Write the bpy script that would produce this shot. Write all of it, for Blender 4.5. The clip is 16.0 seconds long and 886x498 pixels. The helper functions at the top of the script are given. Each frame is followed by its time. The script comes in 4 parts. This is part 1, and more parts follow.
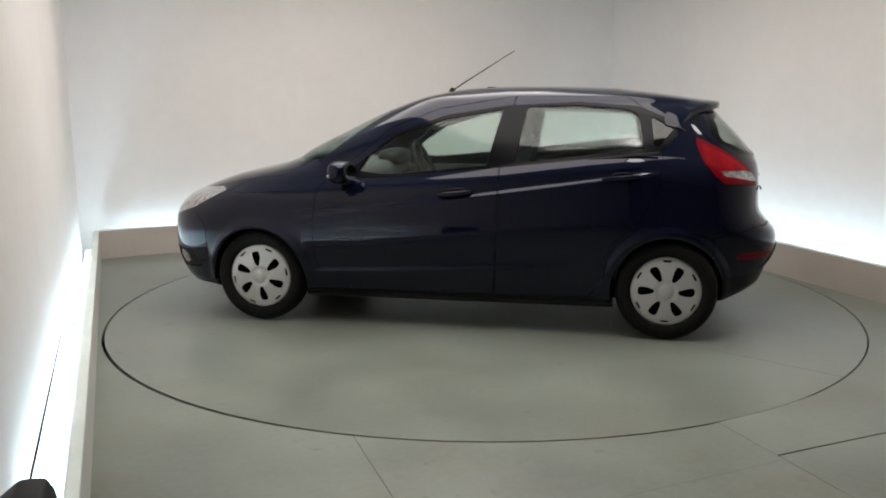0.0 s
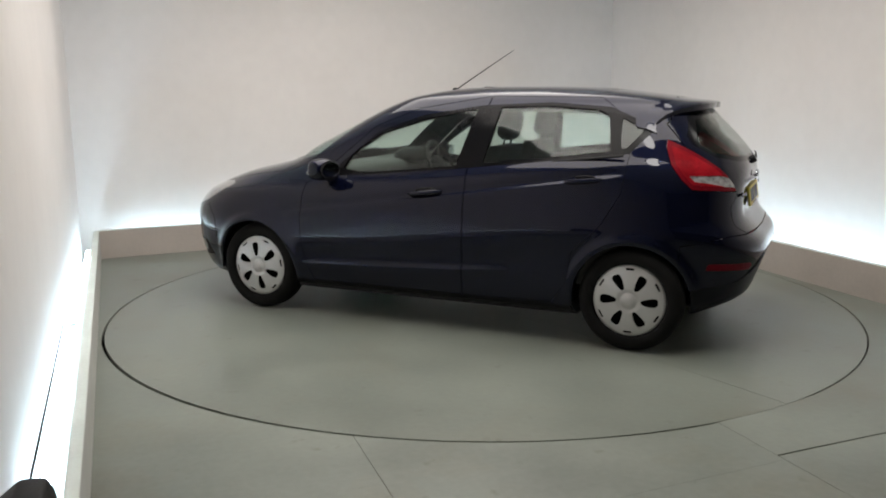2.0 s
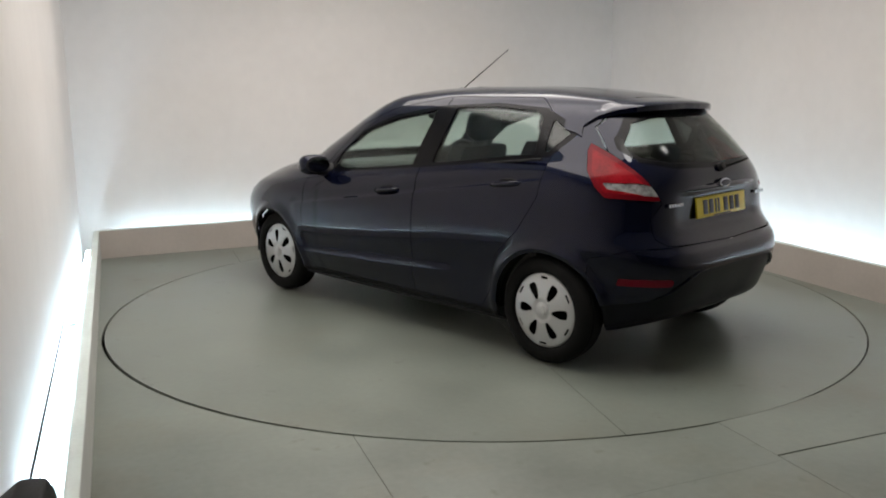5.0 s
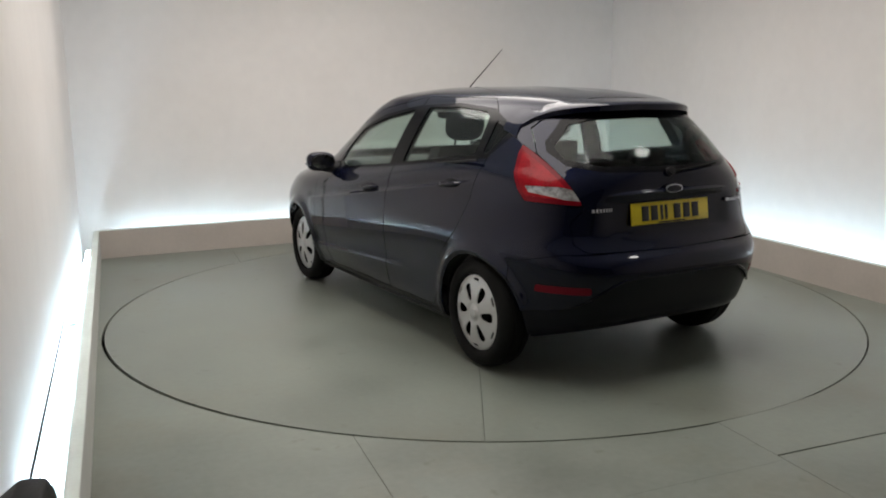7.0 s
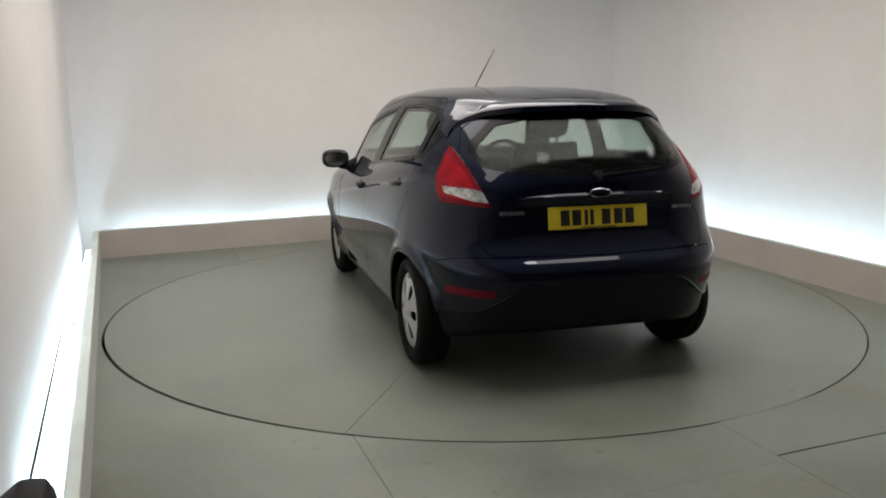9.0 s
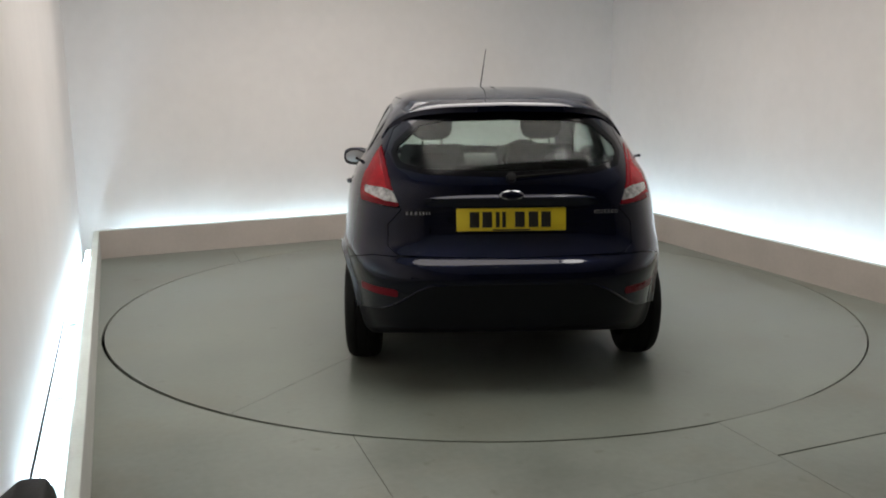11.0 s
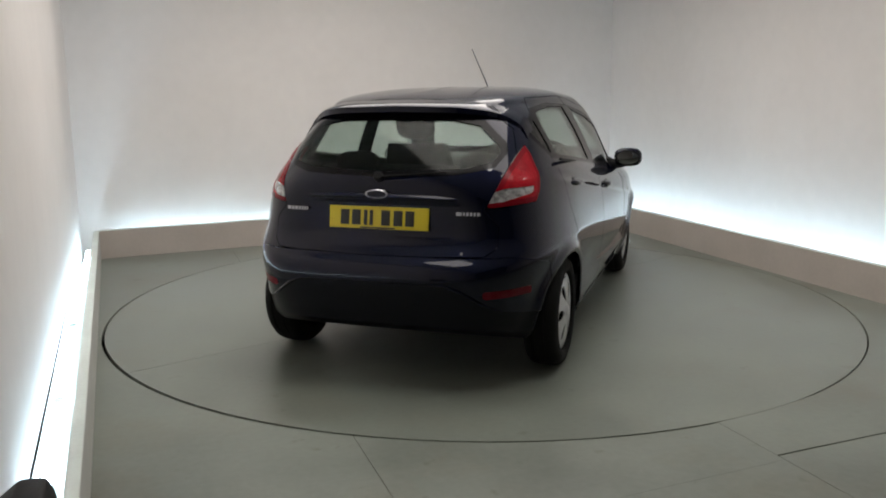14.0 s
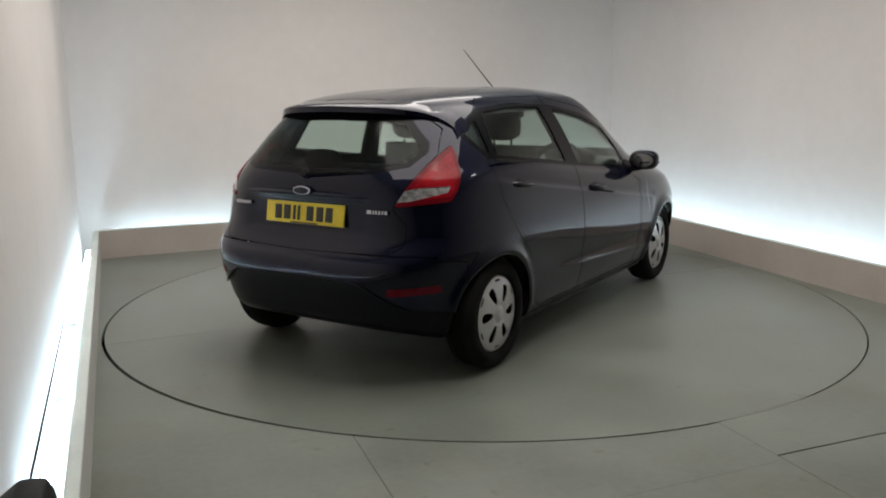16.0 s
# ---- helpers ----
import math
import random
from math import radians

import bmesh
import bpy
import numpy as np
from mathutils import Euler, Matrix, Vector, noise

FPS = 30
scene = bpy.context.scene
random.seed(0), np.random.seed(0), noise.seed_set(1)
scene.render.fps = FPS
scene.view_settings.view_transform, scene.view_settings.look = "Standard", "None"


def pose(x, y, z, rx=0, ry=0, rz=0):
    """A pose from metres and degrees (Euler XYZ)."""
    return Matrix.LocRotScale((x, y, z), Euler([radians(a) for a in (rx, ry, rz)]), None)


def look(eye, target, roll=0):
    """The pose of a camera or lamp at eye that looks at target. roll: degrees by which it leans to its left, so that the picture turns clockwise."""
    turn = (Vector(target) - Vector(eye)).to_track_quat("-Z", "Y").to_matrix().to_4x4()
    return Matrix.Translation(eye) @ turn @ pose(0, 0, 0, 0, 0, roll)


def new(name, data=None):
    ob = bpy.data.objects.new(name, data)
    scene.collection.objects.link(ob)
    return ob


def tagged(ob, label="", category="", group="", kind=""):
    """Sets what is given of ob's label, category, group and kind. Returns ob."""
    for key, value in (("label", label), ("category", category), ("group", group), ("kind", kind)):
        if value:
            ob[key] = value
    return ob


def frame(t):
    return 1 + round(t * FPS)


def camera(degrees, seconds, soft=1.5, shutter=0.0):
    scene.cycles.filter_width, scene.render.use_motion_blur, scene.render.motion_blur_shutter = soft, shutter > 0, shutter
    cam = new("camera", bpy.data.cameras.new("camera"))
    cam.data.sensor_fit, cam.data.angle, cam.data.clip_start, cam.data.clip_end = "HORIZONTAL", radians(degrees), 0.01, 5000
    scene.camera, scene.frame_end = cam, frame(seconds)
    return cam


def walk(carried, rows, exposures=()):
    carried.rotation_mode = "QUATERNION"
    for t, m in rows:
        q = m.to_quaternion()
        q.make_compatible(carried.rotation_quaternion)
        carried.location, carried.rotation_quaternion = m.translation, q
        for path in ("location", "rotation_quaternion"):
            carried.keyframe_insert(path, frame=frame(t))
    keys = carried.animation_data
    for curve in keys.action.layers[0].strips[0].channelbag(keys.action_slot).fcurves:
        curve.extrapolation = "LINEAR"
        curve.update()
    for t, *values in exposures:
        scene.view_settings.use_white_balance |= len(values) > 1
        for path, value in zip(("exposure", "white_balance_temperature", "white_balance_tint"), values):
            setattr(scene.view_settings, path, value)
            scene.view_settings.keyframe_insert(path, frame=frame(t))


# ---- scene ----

# The room is aligned with x and y; the turntable's axis stands at the origin.
EYE, AIM = (-2.168, -5.234, 1.406), (-2.168 + 3.36615, -5.234 + 9.2396, 1.406 - 1.81628)
cam = camera(56.155, 16.0, soft=1.9)
walk(cam, [(0.0, look(EYE, AIM, -0.432)), (16.0, look(EYE, AIM, -0.432))], exposures=[(0.0, 0.27), (2.0, 0.26), (4.0, 0.21), (8.5, 0.14), (12.0, 0.07), (16.0, -0.02)])


def heading(t):
    """Degrees by which the turntable and the car on it are turned at t seconds."""
    gather = 0.30 - 1.45 * math.exp(-t / 3.0) - 0.50 * math.exp(-t / 0.6)
    return 149.24 - 7.0725 * t + 0.00787 * (t - 8.0) ** 2 + gather


# ---------------------------------------------------------------- light
world = bpy.data.worlds.new("world")
world.use_nodes = True
world.node_tree.nodes["Background"].inputs["Color"].default_value = (0.8, 0.85, 1.0, 1)
world.node_tree.nodes["Background"].inputs["Strength"].default_value = 0.02
scene.world = world
TUBE_STRENGTH, EAST_TUBE_STRENGTH, WEST_TUBE_STRENGTH, ADDED_SOFTBOX_WATTS, DISC_STRENGTH = 14.0, 18.0, 40.0, 124.0, 6.0
CEILING_Z = 3.1


# ---------------------------------------------------------------- materials
def material(name, colour, rough=0.5, metal=0.0, vary=0.15, scale=4.0, fine=60.0, bump=0.0, coat=0.0, spec=0.5, coat_ior=1.5, stain=0.0):
    m = bpy.data.materials.new(name)
    m.use_nodes = True
    nt = m.node_tree
    b = nt.nodes["Principled BSDF"]
    b.inputs["Metallic"].default_value = metal
    b.inputs["Coat Weight"].default_value, b.inputs["Coat Roughness"].default_value = coat, 0.03
    b.inputs["Specular IOR Level"].default_value, b.inputs["Coat IOR"].default_value = spec, coat_ior
    co = nt.nodes.new("ShaderNodeTexCoord")
    big, small = nt.nodes.new("ShaderNodeTexNoise"), nt.nodes.new("ShaderNodeTexNoise")
    for n, sc in ((big, scale), (small, fine)):
        n.inputs["Scale"].default_value, n.inputs["Detail"].default_value = sc, 5
        nt.links.new(co.outputs["Object"], n.inputs["Vector"])
    mix = nt.nodes.new("ShaderNodeMath")
    mix.operation = "MULTIPLY_ADD"
    mix.inputs[1].default_value = 0.35
    nt.links.new(small.outputs["Fac"], mix.inputs[0])
    nt.links.new(big.outputs["Fac"], mix.inputs[2])
    ramp = nt.nodes.new("ShaderNodeMapRange")
    ramp.inputs["From Min"].default_value, ramp.inputs["From Max"].default_value = 0.45, 0.9
    ramp.inputs["To Min"].default_value, ramp.inputs["To Max"].default_value = 1 - vary, 1 + vary
    nt.links.new(mix.outputs[0], ramp.inputs["Value"])
    matt = nt.nodes.new("ShaderNodeMath")
    matt.operation = "MULTIPLY"
    matt.inputs[1].default_value = rough
    nt.links.new(ramp.outputs["Result"], matt.inputs[0])
    nt.links.new(matt.outputs[0], b.inputs["Roughness"])
    tint = nt.nodes.new("ShaderNodeMix")
    tint.data_type, tint.blend_type = "RGBA", "MULTIPLY"
    tint.inputs["Factor"].default_value = 1.0
    tint.inputs["A"].default_value = (*colour, 1)
    nt.links.new(ramp.outputs["Result"], tint.inputs["B"])
    base = tint.outputs["Result"]
    for size, lo, hi, shade in ((1.1, 0.50, 0.78, (0.93, 0.80, 0.70)), (6.5, 0.63, 0.74, (0.62, 0.58, 0.52))) if stain else ():
        # warm worn patches, and small dark scuffs
        spot, keep, wear = nt.nodes.new("ShaderNodeTexNoise"), nt.nodes.new("ShaderNodeMapRange"), nt.nodes.new("ShaderNodeMix")
        spot.inputs["Scale"].default_value, spot.inputs["Detail"].default_value, spot.inputs["Roughness"].default_value = size, 7, 0.62
        keep.inputs["From Min"].default_value, keep.inputs["From Max"].default_value, keep.inputs["To Max"].default_value = lo, hi, stain
        wear.data_type, wear.blend_type = "RGBA", "MULTIPLY"
        wear.inputs["B"].default_value = (*shade, 1)
        nt.links.new(co.outputs["Object"], spot.inputs["Vector"])
        nt.links.new(spot.outputs["Fac"], keep.inputs["Value"])
        nt.links.new(keep.outputs["Result"], wear.inputs["Factor"])
        nt.links.new(base, wear.inputs["A"])
        base = wear.outputs["Result"]
    nt.links.new(base, b.inputs["Base Color"])
    if bump:
        bp = nt.nodes.new("ShaderNodeBump")
        bp.inputs["Strength"].default_value, bp.inputs["Distance"].default_value = bump, 0.01
        nt.links.new(small.outputs["Fac"], bp.inputs["Height"])
        nt.links.new(bp.outputs["Normal"], b.inputs["Normal"])
    return m


def glowing(name, colour, strength):
    m = bpy.data.materials.new(name)
    m.use_nodes = True
    b = m.node_tree.nodes["Principled BSDF"]
    b.inputs["Base Color"].default_value = (0.9, 0.9, 0.9, 1)
    b.inputs["Emission Color"].default_value, b.inputs["Emission Strength"].default_value = (*colour, 1), strength
    return m


def glass(name, tint, gloss=0.04):
    """Thin tinted glass: what is behind shows through, and the room mirrors in it, more so at a grazing angle."""
    m = bpy.data.materials.new(name)
    m.use_nodes = True
    nt = m.node_tree
    nt.nodes.remove(nt.nodes["Principled BSDF"])
    clear, shine, mix = nt.nodes.new("ShaderNodeBsdfTransparent"), nt.nodes.new("ShaderNodeBsdfGlossy"), nt.nodes.new("ShaderNodeMixShader")
    edge, power, scale = nt.nodes.new("ShaderNodeLayerWeight"), nt.nodes.new("ShaderNodeMath"), nt.nodes.new("ShaderNodeMath")
    edge.inputs["Blend"].default_value = 0.5
    power.operation, power.inputs[1].default_value = "POWER", 5.0
    scale.operation, scale.inputs[1].default_value, scale.inputs[2].default_value = "MULTIPLY_ADD", 0.9, gloss
    clear.inputs["Color"].default_value, shine.inputs["Roughness"].default_value = (*tint, 1), 0.02
    nt.links.new(edge.outputs["Facing"], power.inputs[0])
    nt.links.new(power.outputs[0], scale.inputs[0])
    nt.links.new(scale.outputs[0], mix.inputs[0])
    nt.links.new(clear.outputs[0], mix.inputs[1])
    nt.links.new(shine.outputs[0], mix.inputs[2])
    nt.links.new(mix.outputs[0], nt.nodes["Material Output"].inputs["Surface"])
    return m


WALL = material("white_painted_wall", (0.752, 0.72, 0.692), 0.7, vary=0.05, scale=0.7, fine=9, bump=0.03)
# unseen wall behind the camera: dark colour stands for unlit space in reflections
UNLIT_END = material("unlit_end_wall", (0.13, 0.13, 0.13), 0.6, vary=0.15)
# a dim reflection is put into the dark colour of this mirror
MIRROR = material("dim_mirror_glass", (0.30, 0.31, 0.32), 0.04, metal=1.0, vary=0.02)
CEIL = material("white_ceiling_paint", (0.78, 0.77, 0.75), 0.8, vary=0.04, scale=0.8)
KERB = material("painted_kerb_board", (0.45, 0.405, 0.365), 0.55, vary=0.07, scale=2.5, fine=40, bump=0.05)
KERB_LIP = material("white_kerb_lip", (0.70, 0.76, 0.71), 0.45, vary=0.12, scale=3)
# lit copy of KERB: the light on the west board is in its colour
KERB_LIT = material("lit_kerb_board", (0.50, 0.505, 0.475), 0.5, vary=0.10, scale=2.5, fine=40, bump=0.05)
CHANNEL = material("white_light_channel", (0.80, 0.82, 0.82), 0.5, vary=0.06)
FLOOR = material("grey_painted_floor_board", (0.187, 0.207, 0.180), 0.42, vary=0.22, scale=1.6, fine=28, bump=0.06, stain=0.8)
DISC = material("grey_painted_turntable_board", (0.183, 0.203, 0.176), 0.36, vary=0.18, scale=1.5, fine=30, bump=0.04, stain=0.6)
DARK = material("dark_gap", (0.006, 0.006, 0.006), 0.8, spec=0.1)
BLACK = material("black_plastic", (0.006, 0.006, 0.007), 0.5, vary=0.2, fine=200, bump=0.05, spec=0.22)
BLACK_GLOSS = material("black_gloss_trim", (0.004, 0.004, 0.005), 0.18, spec=0.13)
SATIN = material("satin_dark_bumper_plastic", (0.0035, 0.004, 0.008), 0.36, vary=0.15, fine=200, spec=0.2)
RUBBER = material("tyre_rubber", (0.006, 0.006, 0.006), 0.8, vary=0.25, fine=150, bump=0.15, spec=0.2)
PAINT = material("midnight_blue_car_paint", (0.0030, 0.0044, 0.0165), 0.32, metal=0.4, vary=0.06, fine=900, coat=1.0, spec=0.0, coat_ior=1.38)
SILVER = material("silver_wheel_paint", (0.54, 0.54, 0.54), 0.32, metal=0.3, vary=0.08, fine=200)
CHROME = material("chrome", (0.45, 0.46, 0.48), 0.12, metal=1.0, vary=0.03)
SEAT = material("charcoal_seat_fabric", (0.018, 0.018, 0.020), 0.9, vary=0.25, fine=300, bump=0.2)
TRIM_GREY = material("grey_interior_plastic", (0.07, 0.07, 0.07), 0.65, vary=0.15, fine=200, bump=0.1)
HEADLINER = material("pale_headliner", (0.42, 0.41, 0.38), 0.9, vary=0.08)
LAMP_RED = material("red_lamp_lens", (0.165, 0.004, 0.010), 0.2, vary=0.12, scale=9, fine=70, coat=0.2, spec=0.1, coat_ior=1.4)
LAMP_CORE = material("bright_red_brake_lens", (0.27, 0.006, 0.012), 0.2, vary=0.38, scale=7, fine=70, bump=0.08, coat=0.2, spec=0.1, coat_ior=1.4)
LAMP_CLEAR = material("clear_lamp_lens", (0.36, 0.36, 0.365), 0.15, metal=0.4, vary=0.6, scale=38, fine=90, coat=1.0)
REFLECTOR = material("dark_red_reflector", (0.16, 0.004, 0.014), 0.3, vary=0.15, fine=200, spec=0.15)
PLATE = material("yellow_plate", (0.78, 0.60, 0.03), 0.35, vary=0.06)
PLATE_INK = material("black_plate_ink", (0.015, 0.014, 0.012), 0.4)
GLASS = glass("tinted_window_glass", (0.87, 0.93, 0.905), 0.028)
# the dark pillar interior behind the quarter pane is put into its tint
DARK_GLASS = glass("quarter_glass_dark_inside", (0.30, 0.33, 0.32), 0.05)
REAR_GLASS = glass("dark_tinted_rear_glass", (0.85, 0.895, 0.875), 0.012)
# same kind of tube throughout; strength is set per wall for its brightness
TUBE = glowing("lit_fluorescent_tube", (0.61, 0.81, 1.0), TUBE_STRENGTH)
EAST_TUBE = glowing("bright_fluorescent_tube", (0.61, 0.81, 1.0), EAST_TUBE_STRENGTH)
WEST_TUBE = glowing("strong_west_tube", (0.61, 0.81, 1.0), WEST_TUBE_STRENGTH)
LAMP_DISC = glowing("lit_ceiling_diffuser", (1.0, 0.96, 0.91), DISC_STRENGTH)


# ---------------------------------------------------------------- mesh helpers
def mesh_object(name, verts, faces, mat, parent=None, label="", normals=None, smooth=False):
    me = bpy.data.meshes.new(name)
    me.from_pydata([tuple(map(float, v)) for v in verts], [], [tuple(map(int, f)) for f in faces])
    me.materials.append(mat)
    me.update()
    if smooth or normals is not None:
        me.polygons.foreach_set("use_smooth", [True] * len(me.polygons))
    if normals is not None:
        me.normals_split_custom_set([tuple(map(float, n)) for n in normals])
    ob = new(name, me)
    ob.parent = parent
    if label:
        tagged(ob, label)
    return ob


def part(name, bm, mat, parent=None, label="", smooth=True):
    """Link a bmesh as one mesh object."""
    me = bpy.data.meshes.new(name)
    bmesh.ops.recalc_face_normals(bm, faces=bm.faces)
    bm.to_mesh(me)
    bm.free()
    me.materials.append(mat)
    if smooth:
        me.polygons.foreach_set("use_smooth", [True] * len(me.polygons))
        me.set_sharp_from_angle(angle=radians(38))
    ob = new(name, me)
    ob.parent = parent
    if label:
        tagged(ob, label)
    return ob


def box_bm(lo, hi, bevel=0.0, m=None, seg=2):
    bm = bmesh.new()
    bmesh.ops.create_cube(bm, size=1.0)
    for v in bm.verts:
        v.co = Vector([lo[k] + (v.co[k] + 0.5) * (hi[k] - lo[k]) for k in range(3)])
    if bevel:
        bmesh.ops.bevel(bm, geom=bm.edges[:], offset=bevel, segments=seg, profile=0.5, affect="EDGES")
    if m is not None:
        bmesh.ops.transform(bm, matrix=m, verts=bm.verts)
    return bm


def lathe_bm(profile, steps=48, m=None):
    """Turn a profile of (radius, height) about z."""
    bm = bmesh.new()
    rings = []
    for k in range(steps):
        a = 2 * math.pi * k / steps
        rings.append([bm.verts.new((r * math.cos(a), r * math.sin(a), h)) for r, h in profile])
    for k in range(steps):
        a, b = rings[k], rings[(k + 1) % steps]
        for j in range(len(profile) - 1):
            bm.faces.new((a[j], b[j], b[j + 1], a[j + 1]))
    bmesh.ops.remove_doubles(bm, verts=bm.verts, dist=1e-5)
    if m is not None:
        bmesh.ops.transform(bm, matrix=m, verts=bm.verts)
    return bm


def tube_bm(points, radius, sides=8, radii=None):
    """A round bar along points."""
    bm = bmesh.new()
    rings = []
    pts = [Vector(p) for p in points]
    for k, p in enumerate(pts):
        way = (pts[min(k + 1, len(pts) - 1)] - pts[max(k - 1, 0)]).normalized()
        q = way.to_track_quat("Z", "Y").to_matrix()
        r = radii[k] if radii else radius
        rings.append([bm.verts.new(p + q @ Vector((r * math.cos(2 * math.pi * j / sides), r * math.sin(2 * math.pi * j / sides), 0))) for j in range(sides)])
    for a, b in zip(rings, rings[1:]):
        for j in range(sides):
            bm.faces.new((a[j], a[(j + 1) % sides], b[(j + 1) % sides], b[j]))
    bm.faces.new(rings[0])
    bm.faces.new(rings[-1])
    return bm


def poly_sdf(p, poly, r=0.0):
    """Signed distance of the points p (n x 2) to a polygon, negative inside; r rounds its corners."""
    poly = np.asarray(poly, float)
    d = np.full(len(p), 1e9)
    inside = np.zeros(len(p), bool)
    for a, b in zip(poly, np.roll(poly, -1, 0)):
        e, w = b - a, p - a
        k = np.clip((w @ e) / (e @ e), 0, 1)
        d = np.minimum(d, np.hypot(*(w - k[:, None] * e).T))
        cross = (a[1] > p[:, 1]) != (b[1] > p[:, 1])
        with np.errstate(divide="ignore", invalid="ignore"):
            xs = a[0] + (p[:, 1] - a[1]) / (b[1] - a[1]) * e[0]
        inside ^= cross & (p[:, 0] < xs)
    return np.where(inside, -d, d) - r


class Shell:
    """A triangle surface with smooth normals that is cut up into panels."""

    def __init__(self, V, N):
        self.V, self.N = np.asarray(V, float), np.asarray(N, float)

    def cut(self, F, func):
        """Split the triangles F where func(points) changes its sign: those inside (negative), those outside."""
        d = func(self.V)
        neg = d[F] < 0
        cnt = neg.sum(1)
        inn, out = [F[cnt == 3]], [F[cnt == 0]]
        newV, newN, cache, ti, to = [], [], {}, [], []
        n0 = len(self.V)

        def mid(a, b):
            key = (a, b) if a < b else (b, a)
            if key not in cache:
                i, j = key
                k = min(max(d[i] / (d[i] - d[j]), 0.001), 0.999)
                cache[key] = n0 + len(newV)
                newV.append(self.V[i] + k * (self.V[j] - self.V[i]))
                newN.append(self.N[i] + k * (self.N[j] - self.N[i]))
            return cache[key]

        for tri, ng in zip(F[(cnt > 0) & (cnt < 3)].tolist(), neg[(cnt > 0) & (cnt < 3)].tolist()):
            lone = ng.index(True) if sum(ng) == 1 else ng.index(False)
            a, b, c = tri[lone], tri[(lone + 1) % 3], tri[(lone + 2) % 3]
            p, q = mid(a, b), mid(a, c)
            one, two = [(a, p, q)], [(p, b, c), (p, c, q)]
            (ti if ng[lone] else to).extend(one)
            (to if ng[lone] else ti).extend(two)
        if newV:
            self.V = np.vstack([self.V, newV])
            nn = np.array(newN)
            self.N = np.vstack([self.N, nn / np.linalg.norm(nn, axis=1)[:, None]])
        cat = lambda parts, more: np.vstack([*parts, np.array(more, int).reshape(-1, 3)])
        return cat(inn, ti), cat(out, to)

    def panel(self, name, F, mat, parent, thick=0.006, lift=0.0, sides="L", label="", bulge=None):
        """A panel of the surface with thickness and closed edges: of the half itself (L), mirrored (R), or both in one (LR)."""
        if len(F) == 0:
            return None
        used, inv = np.unique(F, return_inverse=True)
        f = inv.reshape(-1, 3)
        V, N = self.V[used], self.N[used].copy()
        V = V + N * (lift if bulge is None else bulge(V)[:, None])
        edges = {}
        for a, b, c in f.tolist():
            for e in ((a, b), (b, c), (c, a)):
                edges[e] = 1
        rim = [e for e in edges if (e[1], e[0]) not in edges and not (abs(V[e[0]][1]) < 1e-3 and abs(V[e[1]][1]) < 1e-3)]
        verts, faces, norms = [], [], []
        for s in sides:
            k = np.array((1, 1 if s == "L" else -1, 1.0))
            n, base = len(V), len(verts)
            outer, inner, nn = V * k, (V - N * thick) * k, N * k
            verts += outer.tolist() + inner.tolist()
            for a, b, c in f.tolist():
                o = (a, b, c) if s == "L" else (a, c, b)
                faces.append(tuple(base + v for v in o))
                norms += [nn[v] for v in o]
                i = o[::-1]
                faces.append(tuple(base + n + v for v in i))
                norms += [-nn[v] for v in i]
            for a, b in rim:
                q = (b, a, a + n, b + n) if s == "L" else (a, b, b + n, a + n)
                p0, p1, p2 = (np.array(verts[base + v]) for v in q[:3])
                w = np.cross(p1 - p0, p2 - p0)
                w = w / (np.linalg.norm(w) + 1e-12)
                faces.append(tuple(base + v for v in q))
                norms += [w] * 4
        return mesh_object(name, verts, faces, mat, parent, label, normals=norms)


# ---------------------------------------------------------------- the room
def wall_slab(name, a, b, z0, z1, thick, mat, label, out=1, bevel=0.0):
    """An upright slab whose visible face runs from a to b; its thickness lies on the left of that way (out=1) or the right."""
    a, b = Vector((*a, 0)), Vector((*b, 0))
    way = (b - a).normalized()
    side = Vector((-way.y, way.x, 0)) * out * thick
    bm = bmesh.new()
    low = [bm.verts.new(p + Vector((0, 0, z0))) for p in (a, b, b + side, a + side)]
    top = [bm.verts.new(p + Vector((0, 0, z1))) for p in (a, b, b + side, a + side)]
    bm.faces.new(low), bm.faces.new(top)
    for k in range(4):
        bm.faces.new((low[k], low[(k + 1) % 4], top[(k + 1) % 4], top[k]))
    if bevel:
        bmesh.ops.bevel(bm, geom=bm.edges[:], offset=bevel, segments=2, affect="EDGES")
    ob = part(name, bm, mat)
    return tagged(ob, label, kind="structure")


def flat_shell(x0, x1, y0, y1, step, z):
    xs, ys = np.arange(x0, x1 + step, step), np.arange(y0, y1 + step, step)
    X, Y = np.meshgrid(xs, ys)
    V = np.stack([X.ravel(), Y.ravel(), np.full(X.size, z)], 1)
    n = len(xs)
    i = (np.arange(len(ys) - 1)[:, None] * n + np.arange(n - 1)[None]).ravel()
    F = np.vstack([np.stack([i, i + 1, i + n + 1], 1), np.stack([i, i + n + 1, i + n], 1)])
    return Shell(V, np.tile((0, 0, 1.0), (len(V), 1))), F


WALL_NW, WALL_NE, WALL_SE, WALL_SW = (-2.708, 2.87), (3.0, 3.26), (2.72, -7.5), (-2.465, -7.5)
KERB_NW, KERB_NE, KERB_SE, KERB_SW = (-2.541, 2.632), (2.567, 3.087), (2.38, -7.5), (-2.275, -7.5)
KERB_Z, RING = 0.245, 2.435


